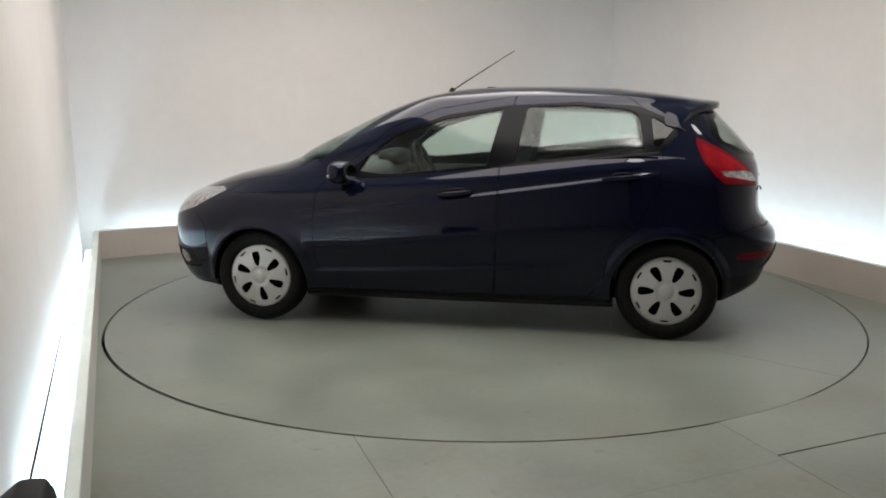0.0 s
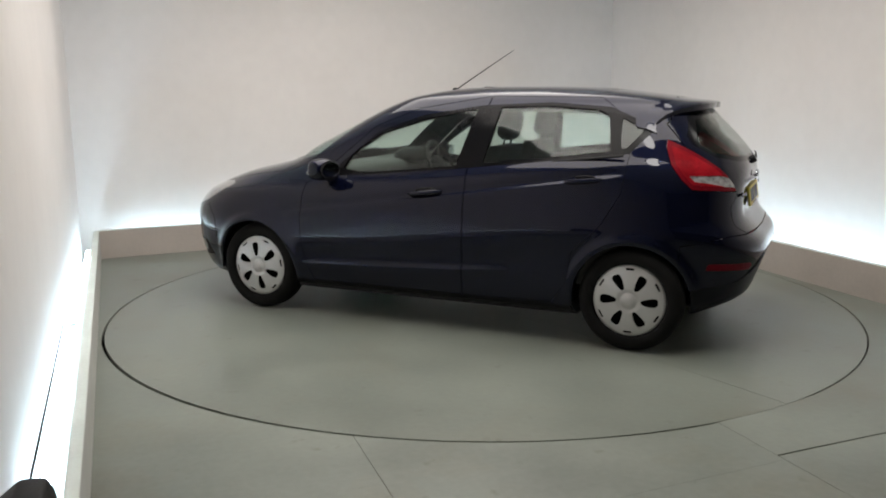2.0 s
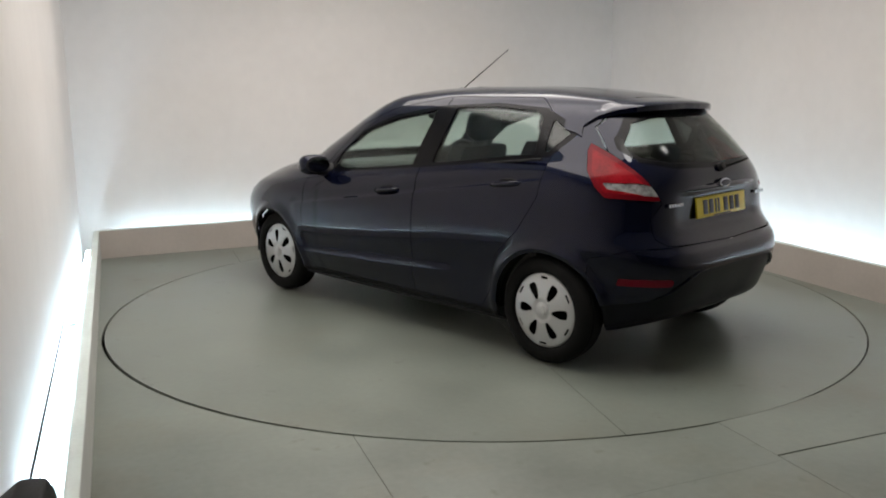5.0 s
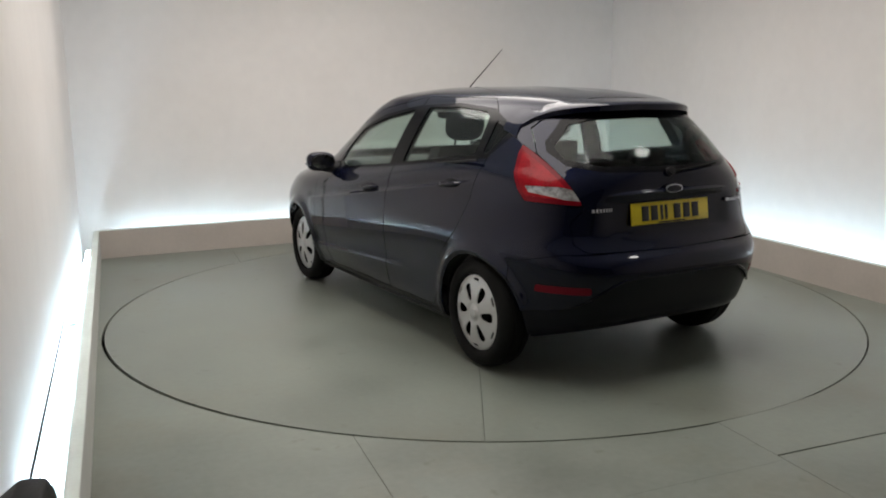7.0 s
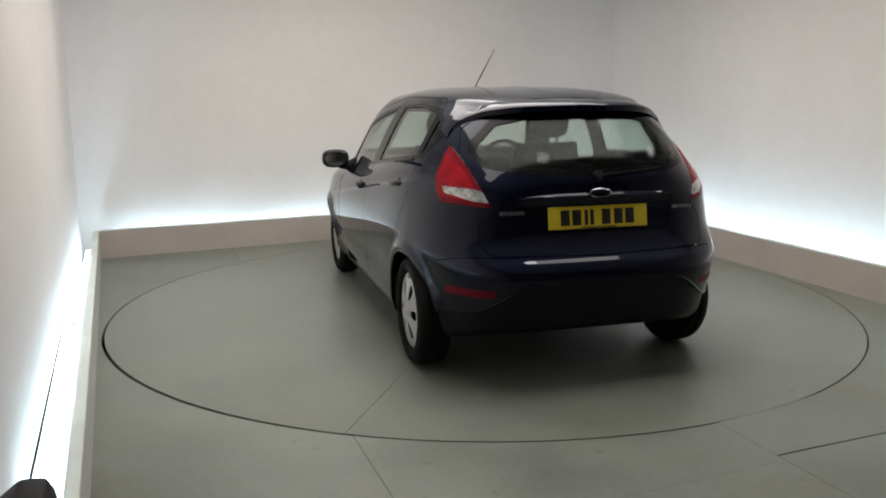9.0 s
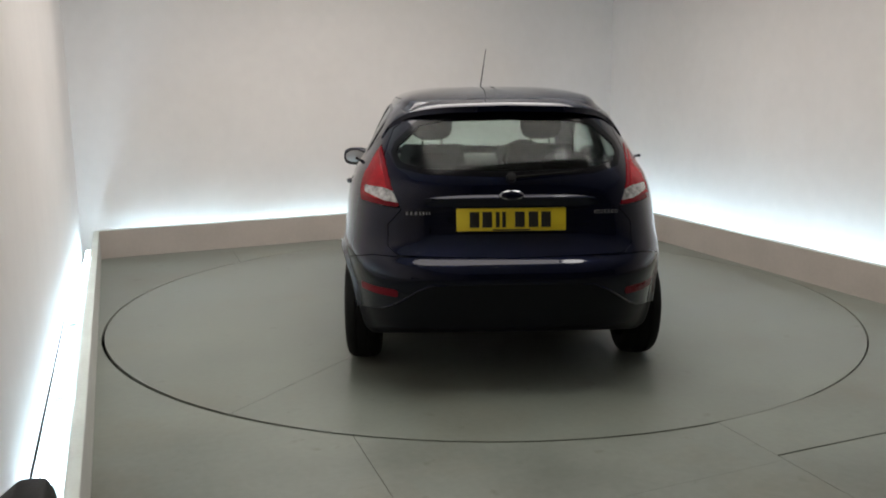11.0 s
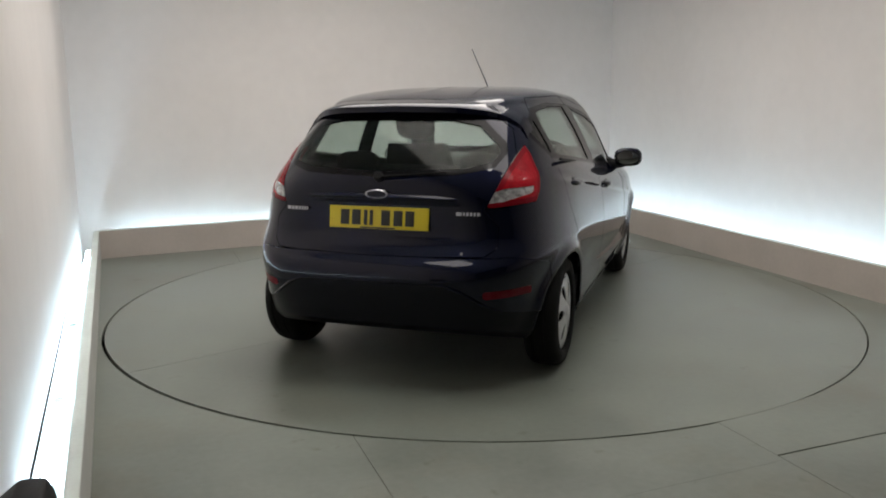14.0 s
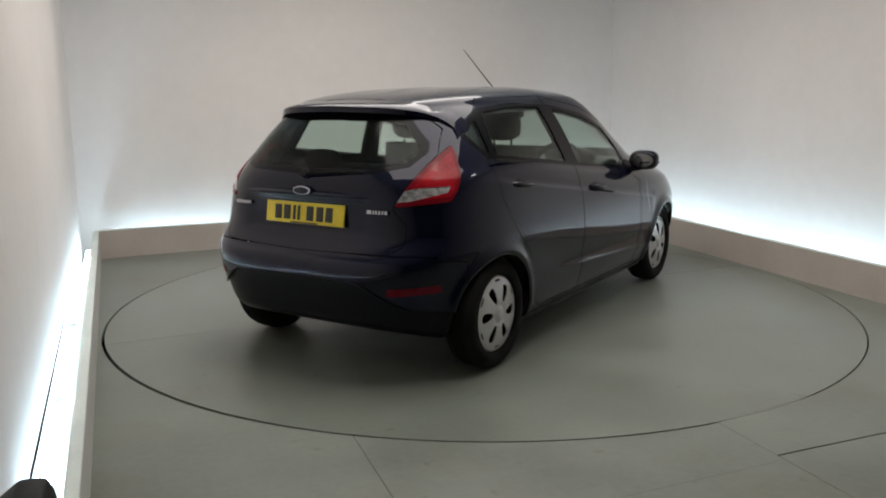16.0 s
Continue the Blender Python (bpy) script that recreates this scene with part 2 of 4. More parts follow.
def build_room():
    wall_slab("wall_north", WALL_NW, WALL_NE, -0.1, CEILING_Z, 0.15, WALL, "smooth white painted wall lit from below", 1)
    wall_slab("wall_east", WALL_NE, WALL_SE, -0.1, CEILING_Z, 0.15, WALL, "smooth white painted wall lit from below", 1)
    wall_slab("wall_south", WALL_SE, WALL_SW, -0.1, CEILING_Z, 0.15, UNLIT_END, "unseen end wall, coloured dark to stand for unlit space", 1)
    wall_slab("wall_west", WALL_SW, WALL_NW, -0.1, CEILING_Z, 0.15, WALL, "smooth white painted wall beside a light channel", 1)
    tagged(part("ceiling", box_bm((-3.1, -7.7, CEILING_Z), (3.3, 3.5, CEILING_Z + 0.12)), CEIL), "plain white ceiling", kind="structure")
    tagged(part("channel_floor", box_bm((-3.1, -7.7, -0.16), (3.3, 3.5, -0.06)), CHANNEL), "white base under the light channel", kind="structure")
    # boards that hide the tubes, with a pale lip along their upper edge
    for name, a, b in (("kerb_north", KERB_NW, KERB_NE), ("kerb_east", KERB_NE, KERB_SE), ("kerb_west", KERB_SW, KERB_NW)):
        wall_slab(name, a, b, -0.05, KERB_Z, 0.040, KERB_LIT if name == "kerb_west" else KERB, "low painted kerb board beside the light channel, coloured paler as lit" if name == "kerb_west" else "low beige painted kerb board hiding light tubes", 1, 0.003)
        off = Vector((-(b[1] - a[1]), b[0] - a[0])).normalized()
        lip = lambda p, d: (p[0] + off.x * d, p[1] + off.y * d)
        wall_slab("kerb_lip", lip(a, 0.002), lip(b, 0.002), KERB_Z + 0.001, KERB_Z + 0.006, 0.044 if name == "kerb_west" else 0.038, KERB_LIP, "white cap strip along the kerb", 1)
        wall_slab("kerb_lining", lip(a, 0.041), lip(b, 0.041), 0.0, KERB_Z - 0.002, 0.006, KERB_LIP, "white inner lining of the light channel", 1)
        wall_slab("channel_base", lip(a, 0.047), lip(b, 0.047), -0.055, -0.004, 0.5, CHANNEL, "white base of the light channel", 1)
    # backing board at the foot of the west wall, with an open joint above it
    foot = lambda d: ((WALL_SW[0] + d, WALL_SW[1] + 0.02), (WALL_NW[0] + d, WALL_NW[1] - 0.55))
    wall_slab("wall_foot_board", *foot(0.016), 0.0, 0.150, 0.013, CHANNEL, "white backing board at the foot of the wall", 1)
    wall_slab("wall_gap", *foot(0.014), 0.151, 0.1555, 0.011, DARK, "dark open joint along the foot of the wall", 1)
    # floor round the turntable, in boards with fine joints
    sh, F = flat_shell(-2.65, 2.7, -7.6, 3.2, 0.08, 0.0)
    # the gap round the deck is silted up along a short stretch
    wide = lambda P: np.interp(np.degrees(np.arctan2(P[:, 1], P[:, 0])), [-180, -140, -122, -100, -88.2, -87, -76, -72, -50, -25, 0, 60, 110, 150, 180], [0.017, 0.018, 0.010, 0.009, 0.010, -0.0007, -0.0007, 0.006, 0.008, 0.011, 0.008, 0.008, 0.006, 0.013, 0.014])
    _, F = sh.cut(F, lambda P: np.hypot(P[:, 0], P[:, 1]) - RING - wide(P))
    poly = [KERB_NW, KERB_NE, KERB_SE, KERB_SW]
    F, _ = sh.cut(F, lambda P: poly_sdf(P[:, :2], poly) - 0.01)
    g = 0.0022
    floor = tagged(new("floor"), "grey painted board floor with scuffs round the turntable", kind="structure")
    west, rest = sh.cut(F, lambda P: P[:, 0] + 1.402)
    _, rest = sh.cut(rest, lambda P: P[:, 0] + 1.402 - g)
    mid, east = sh.cut(rest, lambda P: P[:, 0] - 0.118)
    _, east = sh.cut(east, lambda P: P[:, 0] - 0.118 - g)
    front, back = sh.cut(east, lambda P: P[:, 1] + 2.805 - 0.03 * P[:, 0])
    _, back = sh.cut(back, lambda P: P[:, 1] + 2.805 - 0.03 * P[:, 0] - 4.2 * g)
    near, mid = sh.cut(mid, lambda P: P[:, 1] + 2.845 - 0.05 * P[:, 0])
    _, mid = sh.cut(mid, lambda P: P[:, 1] + 2.845 - 0.05 * P[:, 0] - 0.4 * g)
    for piece in (west, mid, near, front, back):
        sh.panel("floor_board", piece, FLOOR, floor, 0.02)
    # black sheet that gives the open joints their shade by colour
    tagged(part("underfloor_shade", box_bm((-2.6, -7.5, -0.058), (2.7, 3.1, -0.045)), DARK), "black sheet under the floor, standing for the shade in its joints", kind="structure")


def build_turntable():
    table = tagged(new("turntable"), "round grey painted car turntable flush with the floor", "turntable")
    rings, steps = np.linspace(0.0, RING - 0.001, 28), 180
    V, F = [(0, 0, 0.001)], []
    for r in rings[1:]:
        V += [(r * math.cos(2 * math.pi * k / steps), r * math.sin(2 * math.pi * k / steps), 0.001) for k in range(steps)]
    for k in range(steps):
        F.append((0, 1 + k, 1 + (k + 1) % steps))
        for j in range(len(rings) - 2):
            a, b = 1 + j * steps, 1 + (j + 1) * steps
            F += [(a + k, b + k, b + (k + 1) % steps), (a + k, b + (k + 1) % steps, a + (k + 1) % steps)]
    sh = Shell(V, np.tile((0, 0, 1.0), (len(V), 1)))
    seam = lambda P: P[:, 0] * math.sin(radians(149)) - P[:, 1] * math.cos(radians(149)) - 0.03
    one, two = sh.cut(np.array(F), seam)
    _, two = sh.cut(two, lambda P: seam(P) - 0.0026)
    sh.panel("deck_half", one, DISC, table, 0.02)
    sh.panel("deck_half", two, DISC, table, 0.02)
    return table


def build_tubes():
    """Fluorescent tubes on battens in the channel between the kerb boards and the walls."""
    def run(a, b, offset, lit=TUBE):
        a, b = Vector((*a, 0)), Vector((*b, 0))
        way = (b - a).normalized()
        side = Vector((-way.y, way.x, 0)) * offset
        length = (b - a).length
        n = max(1, round(length / 1.36))
        for k in range(n):
            p, q = a + way * (length * k / n + 0.02) + side, a + way * (length * (k + 1) / n - 0.02) + side
            lamp = tagged(new("tube_light"), "lit white fluorescent tube on a white batten", "tube light", "tubes behind the kerb")
            up = Vector((0, 0, 1))
            part("batten", box_bm((0, -0.022, -0.058), ((q - p).length, 0.022, 0.055), 0.004,
                 Matrix.Translation(p) @ way.to_track_quat("X", "Z").to_matrix().to_4x4()), CHANNEL, lamp)
            part("tube", tube_bm([p + way * 0.03 + up * 0.09, q - way * 0.03 + up * 0.09], 0.014, 12), lit, lamp)
            for e in (p + way * 0.02, q - way * 0.02):
                part("end_cap", box_bm((-0.012, -0.018, 0.055), (0.012, 0.018, 0.107), 0.004,
                     Matrix.Translation(e) @ way.to_track_quat("X", "Z").to_matrix().to_4x4()), KERB_LIP, lamp)
    run((-2.44, -2.72), (-2.53, 2.55), 0.11, WEST_TUBE)
    run((-2.45, 2.66), (2.90, 3.13), 0.080)
    run((2.565, 3.02), (2.47, -2.5), 0.125, EAST_TUBE)


def build_ceiling_lights():
    def shine(shape, sx, sy, watts, x, y, drop, colour):
        light = bpy.data.lights.new("ceiling_glow", "AREA")
        light.shape, light.size, light.size_y, light.energy, light.color = shape, sx, sy, watts, colour
        ob = new("ceiling_glow", light)
        ob.location = (x, y, CEILING_Z - drop)

    for x, y, drop in ((2.05, -1.85, 0.0), (0.15, -2.2, 0.097)):
        lamp = tagged(new("ceiling_light"), "round white ceiling light with a glowing diffuser", "ceiling light", "round ceiling lights")
        lamp.location = (x, y, CEILING_Z - drop)
        part("housing", lathe_bm([(0.0, -0.001), (0.16, -0.001), (0.165, -0.03), (0.15, -0.05), (0.14, -0.045)], 40), CHANNEL, lamp)
        part("diffuser", lathe_bm([(0.14, -0.044), (0.08, -0.052), (0.0, -0.056)], 40), LAMP_DISC, lamp)
        shine("DISK", 0.27, 0.27, 1.2, x, y, 0.07 + drop, (1.0, 0.97, 0.93))
    # added helper: an unseen softbox overhead that lights floor, walls and car
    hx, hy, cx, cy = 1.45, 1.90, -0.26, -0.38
    panel = tagged(new("added_softbox"), "added unseen ceiling panel that softly lights the turntable and walls", "ceiling light")
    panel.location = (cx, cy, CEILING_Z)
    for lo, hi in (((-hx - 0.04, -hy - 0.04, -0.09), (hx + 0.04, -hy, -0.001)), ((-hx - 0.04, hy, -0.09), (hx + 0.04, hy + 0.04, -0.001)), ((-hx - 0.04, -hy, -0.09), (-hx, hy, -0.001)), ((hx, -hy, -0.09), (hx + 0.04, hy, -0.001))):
        part("softbox_rail", box_bm(lo, hi, 0.004), CHANNEL, panel)
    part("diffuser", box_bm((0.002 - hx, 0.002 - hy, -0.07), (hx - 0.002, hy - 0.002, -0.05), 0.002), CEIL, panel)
    shine("RECTANGLE", 2 * hx - 0.02, 2 * hy - 0.02, ADDED_SOFTBOX_WATTS, cx, cy, 0.095, (1.0, 0.932, 0.872))


def build_black_case():
    case = tagged(new("equipment_case"), "black plastic equipment case with a sloping top in the light channel", "case")
    case.location = (-2.505, -2.9, -0.06)
    bm = bmesh.new()
    outline = ((-0.085, 0.0), (0.070, 0.0), (0.066, 0.42), (0.046, 0.468), (-0.020, 0.470), (-0.085, 0.420))
    ends = [[bm.verts.new((x, y, z)) for x, z in outline] for y in (-0.42, 0.0)]
    for k in range(len(outline)):
        j = (k + 1) % len(outline)
        bm.faces.new((ends[0][k], ends[0][j], ends[1][j], ends[1][k]))
    for e in ends:
        bm.faces.new(e)
    bmesh.ops.bevel(bm, geom=bm.edges[:], offset=0.014, segments=3, profile=0.5, affect="EDGES")
    part("body", bm, BLACK, case)
    part("seam", box_bm((-0.087, -0.25, 0.02), (0.072, -0.245, 0.40), 0.001), BLACK_GLOSS, case, "dark closing seam")


build_room()
turntable = build_turntable()
build_tubes()
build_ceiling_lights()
build_black_case()


# ---------------------------------------------------------------- the car
def smooth(xs, ys, x):
    """A smooth curve through the keys, without overshoot."""
    xs, ys, x = np.asarray(xs, float), np.asarray(ys, float), np.asarray(x, float)
    h, s = np.diff(xs), np.diff(ys) / np.diff(xs)
    m = np.zeros(len(xs))
    for k in range(1, len(xs) - 1):
        if s[k - 1] * s[k] > 0:
            m[k] = 2 * s[k - 1] * s[k] / (s[k - 1] + s[k])
    m[0], m[-1] = s[0], s[-1]
    x = np.clip(x, xs[0], xs[-1])
    k = np.clip(np.searchsorted(xs, x) - 1, 0, len(h) - 1)
    t = (x - xs[k]) / h[k]
    return ((1 + 2 * t) * (1 - t) ** 2 * ys[k] + t * (1 - t) ** 2 * h[k] * m[k]
            + t * t * (3 - 2 * t) * ys[k + 1] + t * t * (t - 1) * h[k] * m[k + 1])


def waterline(rear, front, width, nr, nf, zs, middle=-0.1, flare=0.0, nose=0.0):
    """Half a level line of the body, from the tail's centre round the side to the nose's centre; zs: (x, height) keys."""
    v1, v2 = np.linspace(0, 1, 36)[:-1], np.linspace(1, 0, 111)[:-1]
    quarter = [np.stack([np.ones_like(v1), v1], 1), np.stack([v2, np.ones_like(v2)], 1)]
    q = np.vstack(quarter)
    unit = lambda n: q / ((q[:, 0] ** n + q[:, 1] ** n) ** (1 / n))[:, None]
    a, b = unit(nr), unit(nf)
    back = np.stack([middle + (rear - middle) * a[:, 0], width * a[:, 1]], 1)
    fore = np.stack([middle + (front - middle) * b[:, 0], width * b[:, 1]], 1)[::-1]
    p = np.vstack([back, [[middle, width]], fore])
    if nose:
        # wings stay straight to x = 0.7 and round in from there
        far = p[:, 0] > 0.7
        e = np.stack([(p[far, 0] - 0.7) / (front - 0.7), p[far, 1] / width], 1)
        p[far] = np.array((0.7, 0.0)) + e / ((e ** nose).sum(1) ** (1 / nose))[:, None] * np.array((front - 0.7, width))
    s = np.clip((p[:, 0] + 1.1) / 1.5, 0, 1)
    p[:, 1] *= 1 + flare * s * s * (3 - 2 * s)
    return np.column_stack([p, smooth(*zip(*zs), p[:, 0])])


def car_shell():
    W = waterline
    level = lambda r, m, f: [(-1.95, r), (-1.5, r), (-0.9, m), (0.8, m), (1.5, f), (2.1, f)]
    loops = [
        W(-1.55, 1.65, 0.02, 4, 4, level(0.22, 0.20, 0.22)),
        W(-1.74, 1.91, 0.70, 4.4, 4.4, [(-1.95, 0.285), (-1.75, 0.25), (-1.5, 0.195), (-0.9, 0.175), (0.8, 0.175), (1.5, 0.20), (2.1, 0.20)], nose=3.45),
        W(-1.82, 1.97, 0.785, 4.7, 4.4, [(-1.95, 0.305), (-1.75, 0.275), (-1.5, 0.215), (-0.9, 0.19), (0.8, 0.19), (1.5, 0.215), (2.1, 0.215)], nose=3.45),
        W(-1.855, 2.015, 0.822, 4.7, 4.4, [(-1.95, 0.375), (-1.75, 0.35), (-1.5, 0.305), (-0.9, 0.27), (0.8, 0.27), (1.5, 0.30), (2.1, 0.30)], nose=3.45),
        W(-1.895, 2.040, 0.834, 4.6, 4.5, [(-1.95, 0.48), (-1.5, 0.47), (-0.9, 0.40), (0.8, 0.345), (1.5, 0.39), (2.1, 0.41)], flare=0.018, nose=3.45),
        W(-1.906, 2.040, 0.848, 4.6, 4.6, [(-1.95, 0.56), (-1.5, 0.56), (-0.9, 0.53), (0.8, 0.42), (1.5, 0.48), (2.1, 0.50)], flare=0.018, nose=3.45),
        W(-1.888, 2.035, 0.858, 4.7, 4.6, [(-1.95, 0.612), (-1.5, 0.622), (-0.9, 0.63), (0.8, 0.50), (1.5, 0.57), (2.1, 0.59)], flare=0.018, nose=3.45),
        W(-1.846, 2.012, 0.856, 5.0, 4.5, [(-1.95, 0.654), (-1.5, 0.668), (-0.9, 0.70), (0.8, 0.61), (1.5, 0.65), (2.1, 0.67)], flare=0.018, nose=3.45),
        W(-1.792, 1.970, 0.847, 5.1, 4.4, level(0.74, 0.76, 0.735), flare=0.018, nose=3.2),
        W(-1.788, 1.890, 0.828, 4.8, 4.3, [(-1.9, 0.87), (-1.2, 0.90), (0.7, 0.82), (1.5, 0.800), (2.0, 0.785)], flare=0.02, nose=3.0),
        W(-1.786, 1.580, 0.808, 4.3, 3.9, [(-1.9, 0.955), (-1.2, 1.00), (0.7, 0.875), (1.2, 0.88), (1.6, 0.897)], flare=0.02),
        W(-1.770, 1.200, 0.772, 4.0, 3.7, [(-1.9, 1.01), (-1.2, 1.07), (0.55, 0.925), (0.9, 0.965), (1.2, 0.988)], flare=0.035),
        W(-1.730, 1.030, 0.738, 3.9, 3.6, [(-1.8, 1.075), (-1.2, 1.135), (0.45, 0.995), (0.8, 1.045), (1.0, 1.080)], flare=0.06),
        W(-1.655, 0.790, 0.692, 3.9, 3.6, [(-1.7, 1.165), (-1.2, 1.215), (0.3, 1.115), (0.6, 1.16), (0.8, 1.197)], flare=0.08),
        W(-1.570, 0.550, 0.645, 3.8, 3.9, [(-1.6, 1.255), (-1.2, 1.295), (0.1, 1.235), (0.4, 1.27), (0.55, 1.303)], flare=0.085),
        W(-1.500, 0.345, 0.590, 3.8, 4.6, [(-1.6, 1.325), (-1.1, 1.352), (-0.3, 1.352), (0.1, 1.345), (0.35, 1.372)], flare=0.075),
        W(-1.440, 0.212, 0.522, 4.0, 4.6, [(-1.6, 1.352), (-1.0, 1.404), (-0.3, 1.418), (0.05, 1.407), (0.25, 1.410)], flare=0.05),
        W(-1.250, 0.020, 0.330, 3.6, 3.0, [(-1.4, 1.388), (-0.8, 1.443), (-0.3, 1.454), (0.1, 1.442)]),
        W(-0.950, -0.15, 0.010, 3.0, 3.0, [(-1.0, 1.440), (-0.5, 1.458), (-0.1, 1.447)]),
    ]
    L = np.array(loops)
    # fill in between the level lines
    rows = []
    for k in range(len(L) - 1):
        p0, p1, p2, p3 = L[max(k - 1, 0)], L[k], L[k + 1], L[min(k + 2, len(L) - 1)]
        sub = 18 if 3 <= k <= 10 else 9
        for s in range(sub):
            t = s / sub
            rows.append(0.5 * (2 * p1 + (p2 - p0) * t + (2 * p0 - 5 * p1 + 4 * p2 - p3) * t * t + (3 * p1 - p0 - 3 * p2 + p3) * t ** 3))
    rows.append(L[-1])
    P = np.array(rows)
    P[:, 0, 1] = P[:, -1, 1] = 0.0
    P[:, :, 1] = np.maximum(P[:, :, 1], 0.0)
    # pressed lines of the flank: the rising shoulder crease, the wedge at the sill, the arch lips
    x, z = P[:, :, 0], P[:, :, 2]
    step = lambda e0, e1, v: np.clip((v - e0) / (e1 - e0), 0, 1) ** 2 * (3 - 2 * np.clip((v - e0) / (e1 - e0), 0, 1))
    sig = lambda v: 1 / (1 + np.exp(np.clip(-v, -50, 50)))
    crease = 0.676 + (0.97 - x) * 0.137
    run = step(1.02, 0.93, x) * step(-1.35, -1.00, x)
    side = step(0.55, 0.70, P[:, :, 1])
    d = z - crease
    push = run * side * (0.007 * sig(-d / 0.0042) * np.exp(-np.maximum(-d, 0) / 0.16) - 0.005 * np.exp(-((d - 0.022) / 0.020) ** 2))
    # a narrow ledge low on the doors that tapers out towards the rear wheel
    low = 0.352 + (0.80 - x) * 0.045
    dl = z - low
    push += side * step(0.90, 0.84, x) * step(-0.75, -0.1, x) * 0.0085 * sig(-dl / 0.0065) * np.exp(-np.maximum(-dl, 0) / 0.07)
    push -= side * step(0.92, 0.8, x) * step(-0.88, -0.5, x) * 0.007 * np.exp(-((dl - 0.06) / 0.05) ** 2)
    for cx in (1.2445, -1.2445):
        r = np.hypot(x - cx, z - 0.285)
        push += side * (z > 0.2) * 0.021 * np.exp(-((r - 0.335) / 0.035) ** 2)
    P[:, :, 1] += push
    # the recess round the number plate
    P[:, :, 0] += np.where(x < -1.6, 0.011 * sig((z - 0.738) / 0.007) * sig((0.902 - z) / 0.007) * sig((0.40 - P[:, :, 1]) / 0.02), 0)
    nr, nc = P.shape[:2]
    # normals from the grid
    du, dv = np.gradient(P, axis=1), np.gradient(P, axis=0)
    N = np.cross(du, dv)
    N /= np.linalg.norm(N, axis=2)[:, :, None] + 1e-12
    N[:, 0, 1] = N[:, -1, 1] = 0.0
    N[-1] = (0, 0, 1)
    N[0] = (0, 0, -1)
    N /= np.linalg.norm(N, axis=2)[:, :, None] + 1e-12
    if N[nr // 2, nc // 2, 1] < 0:
        N = -N
        N[-1], N[0] = (0, 0, 1), (0, 0, -1)
    i = (np.arange(nr - 1)[:, None] * nc + np.arange(nc - 1)[None]).ravel()
    F = np.vstack([np.stack([i, i + nc, i + nc + 1], 1), np.stack([i, i + nc + 1, i + 1], 1)])
    V, NN = P.reshape(-1, 3), N.reshape(-1, 3)
    a, b, c = V[F[:, 0]], V[F[:, 1]], V[F[:, 2]]
    fn = np.cross(b - a, c - a)
    flip = (fn * (NN[F[:, 0]] + NN[F[:, 1]] + NN[F[:, 2]])).sum(1) < 0
    F[flip] = F[flip][:, ::-1]
    F = F[np.linalg.norm(fn, axis=1) > 1e-10]
    return Shell(V, NN), F


XZ, YZ, XY = (0, 2), (1, 2), (0, 1)
WINDOW_LINE = [(0.70, 0.905), (0.60, 1.00), (0.37, 1.185), (0.06, 1.290), (-0.30, 1.345), (-0.72, 1.362), (-1.06, 1.335), (-1.325, 1.225), (-1.20, 1.085), (-0.30, 0.990), (0.44, 0.925)]
FRONT_GLASS = [(0.585, 0.965), (0.525, 1.06), (0.335, 1.180), (0.060, 1.262), (-0.268, 1.318), (-0.190, 1.005), (0.42, 0.945)]
REAR_DOOR_GLASS = [(-0.428, 1.332), (-0.72, 1.338), (-1.000, 1.316), (-1.058, 1.285), (-1.092, 1.105), (-0.368, 1.025)]
QUARTER_GLASS = [(-1.140, 1.270), (-1.255, 1.212), (-1.180, 1.120), (-1.160, 1.118)]
FRONT_DOOR = [(0.865, 0.62), (0.855, 0.42), (0.80, 0.235), (-0.245, 0.235), (-0.265, 0.60), (-0.270, 1.0), (-0.345, 1.40), (0.10, 1.33), (0.40, 1.22), (0.72, 0.95), (0.84, 0.86)]
REAR_DOOR = [(-0.272, 0.60), (-0.252, 0.235), (-0.80, 0.24), (-0.885, 0.35), (-0.925, 0.55), (-1.08, 0.70), (-1.185, 0.88), (-1.205, 1.09), (-1.125, 1.30), (-1.0, 1.39), (-0.352, 1.40), (-0.277, 1.0)]
HEADLAMP = [(2.02, 0.66), (2.02, 0.72), (1.86, 0.80), (1.55, 0.835), (1.50, 0.825), (1.72, 0.715), (1.90, 0.655)]


def tail_lamp_field(P):
    x, y, z = P.T
    lead = np.interp(z, [0.875, 0.90, 0.95, 1.03, 1.12, 1.20], [-1.64, -1.545, -1.49, -1.425, -1.388, -1.385])
    inner = np.interp(z, [0.87, 0.98, 1.10, 1.20], [0.525, 0.570, 0.605, 0.635])
    low = 0.885 + 0.10 * np.clip(y - 0.56, 0, 1)
    high = 1.205 + (x + 1.39) * 0.25
    return np.maximum.reduce([x - lead, inner - y, low - z, z - high])


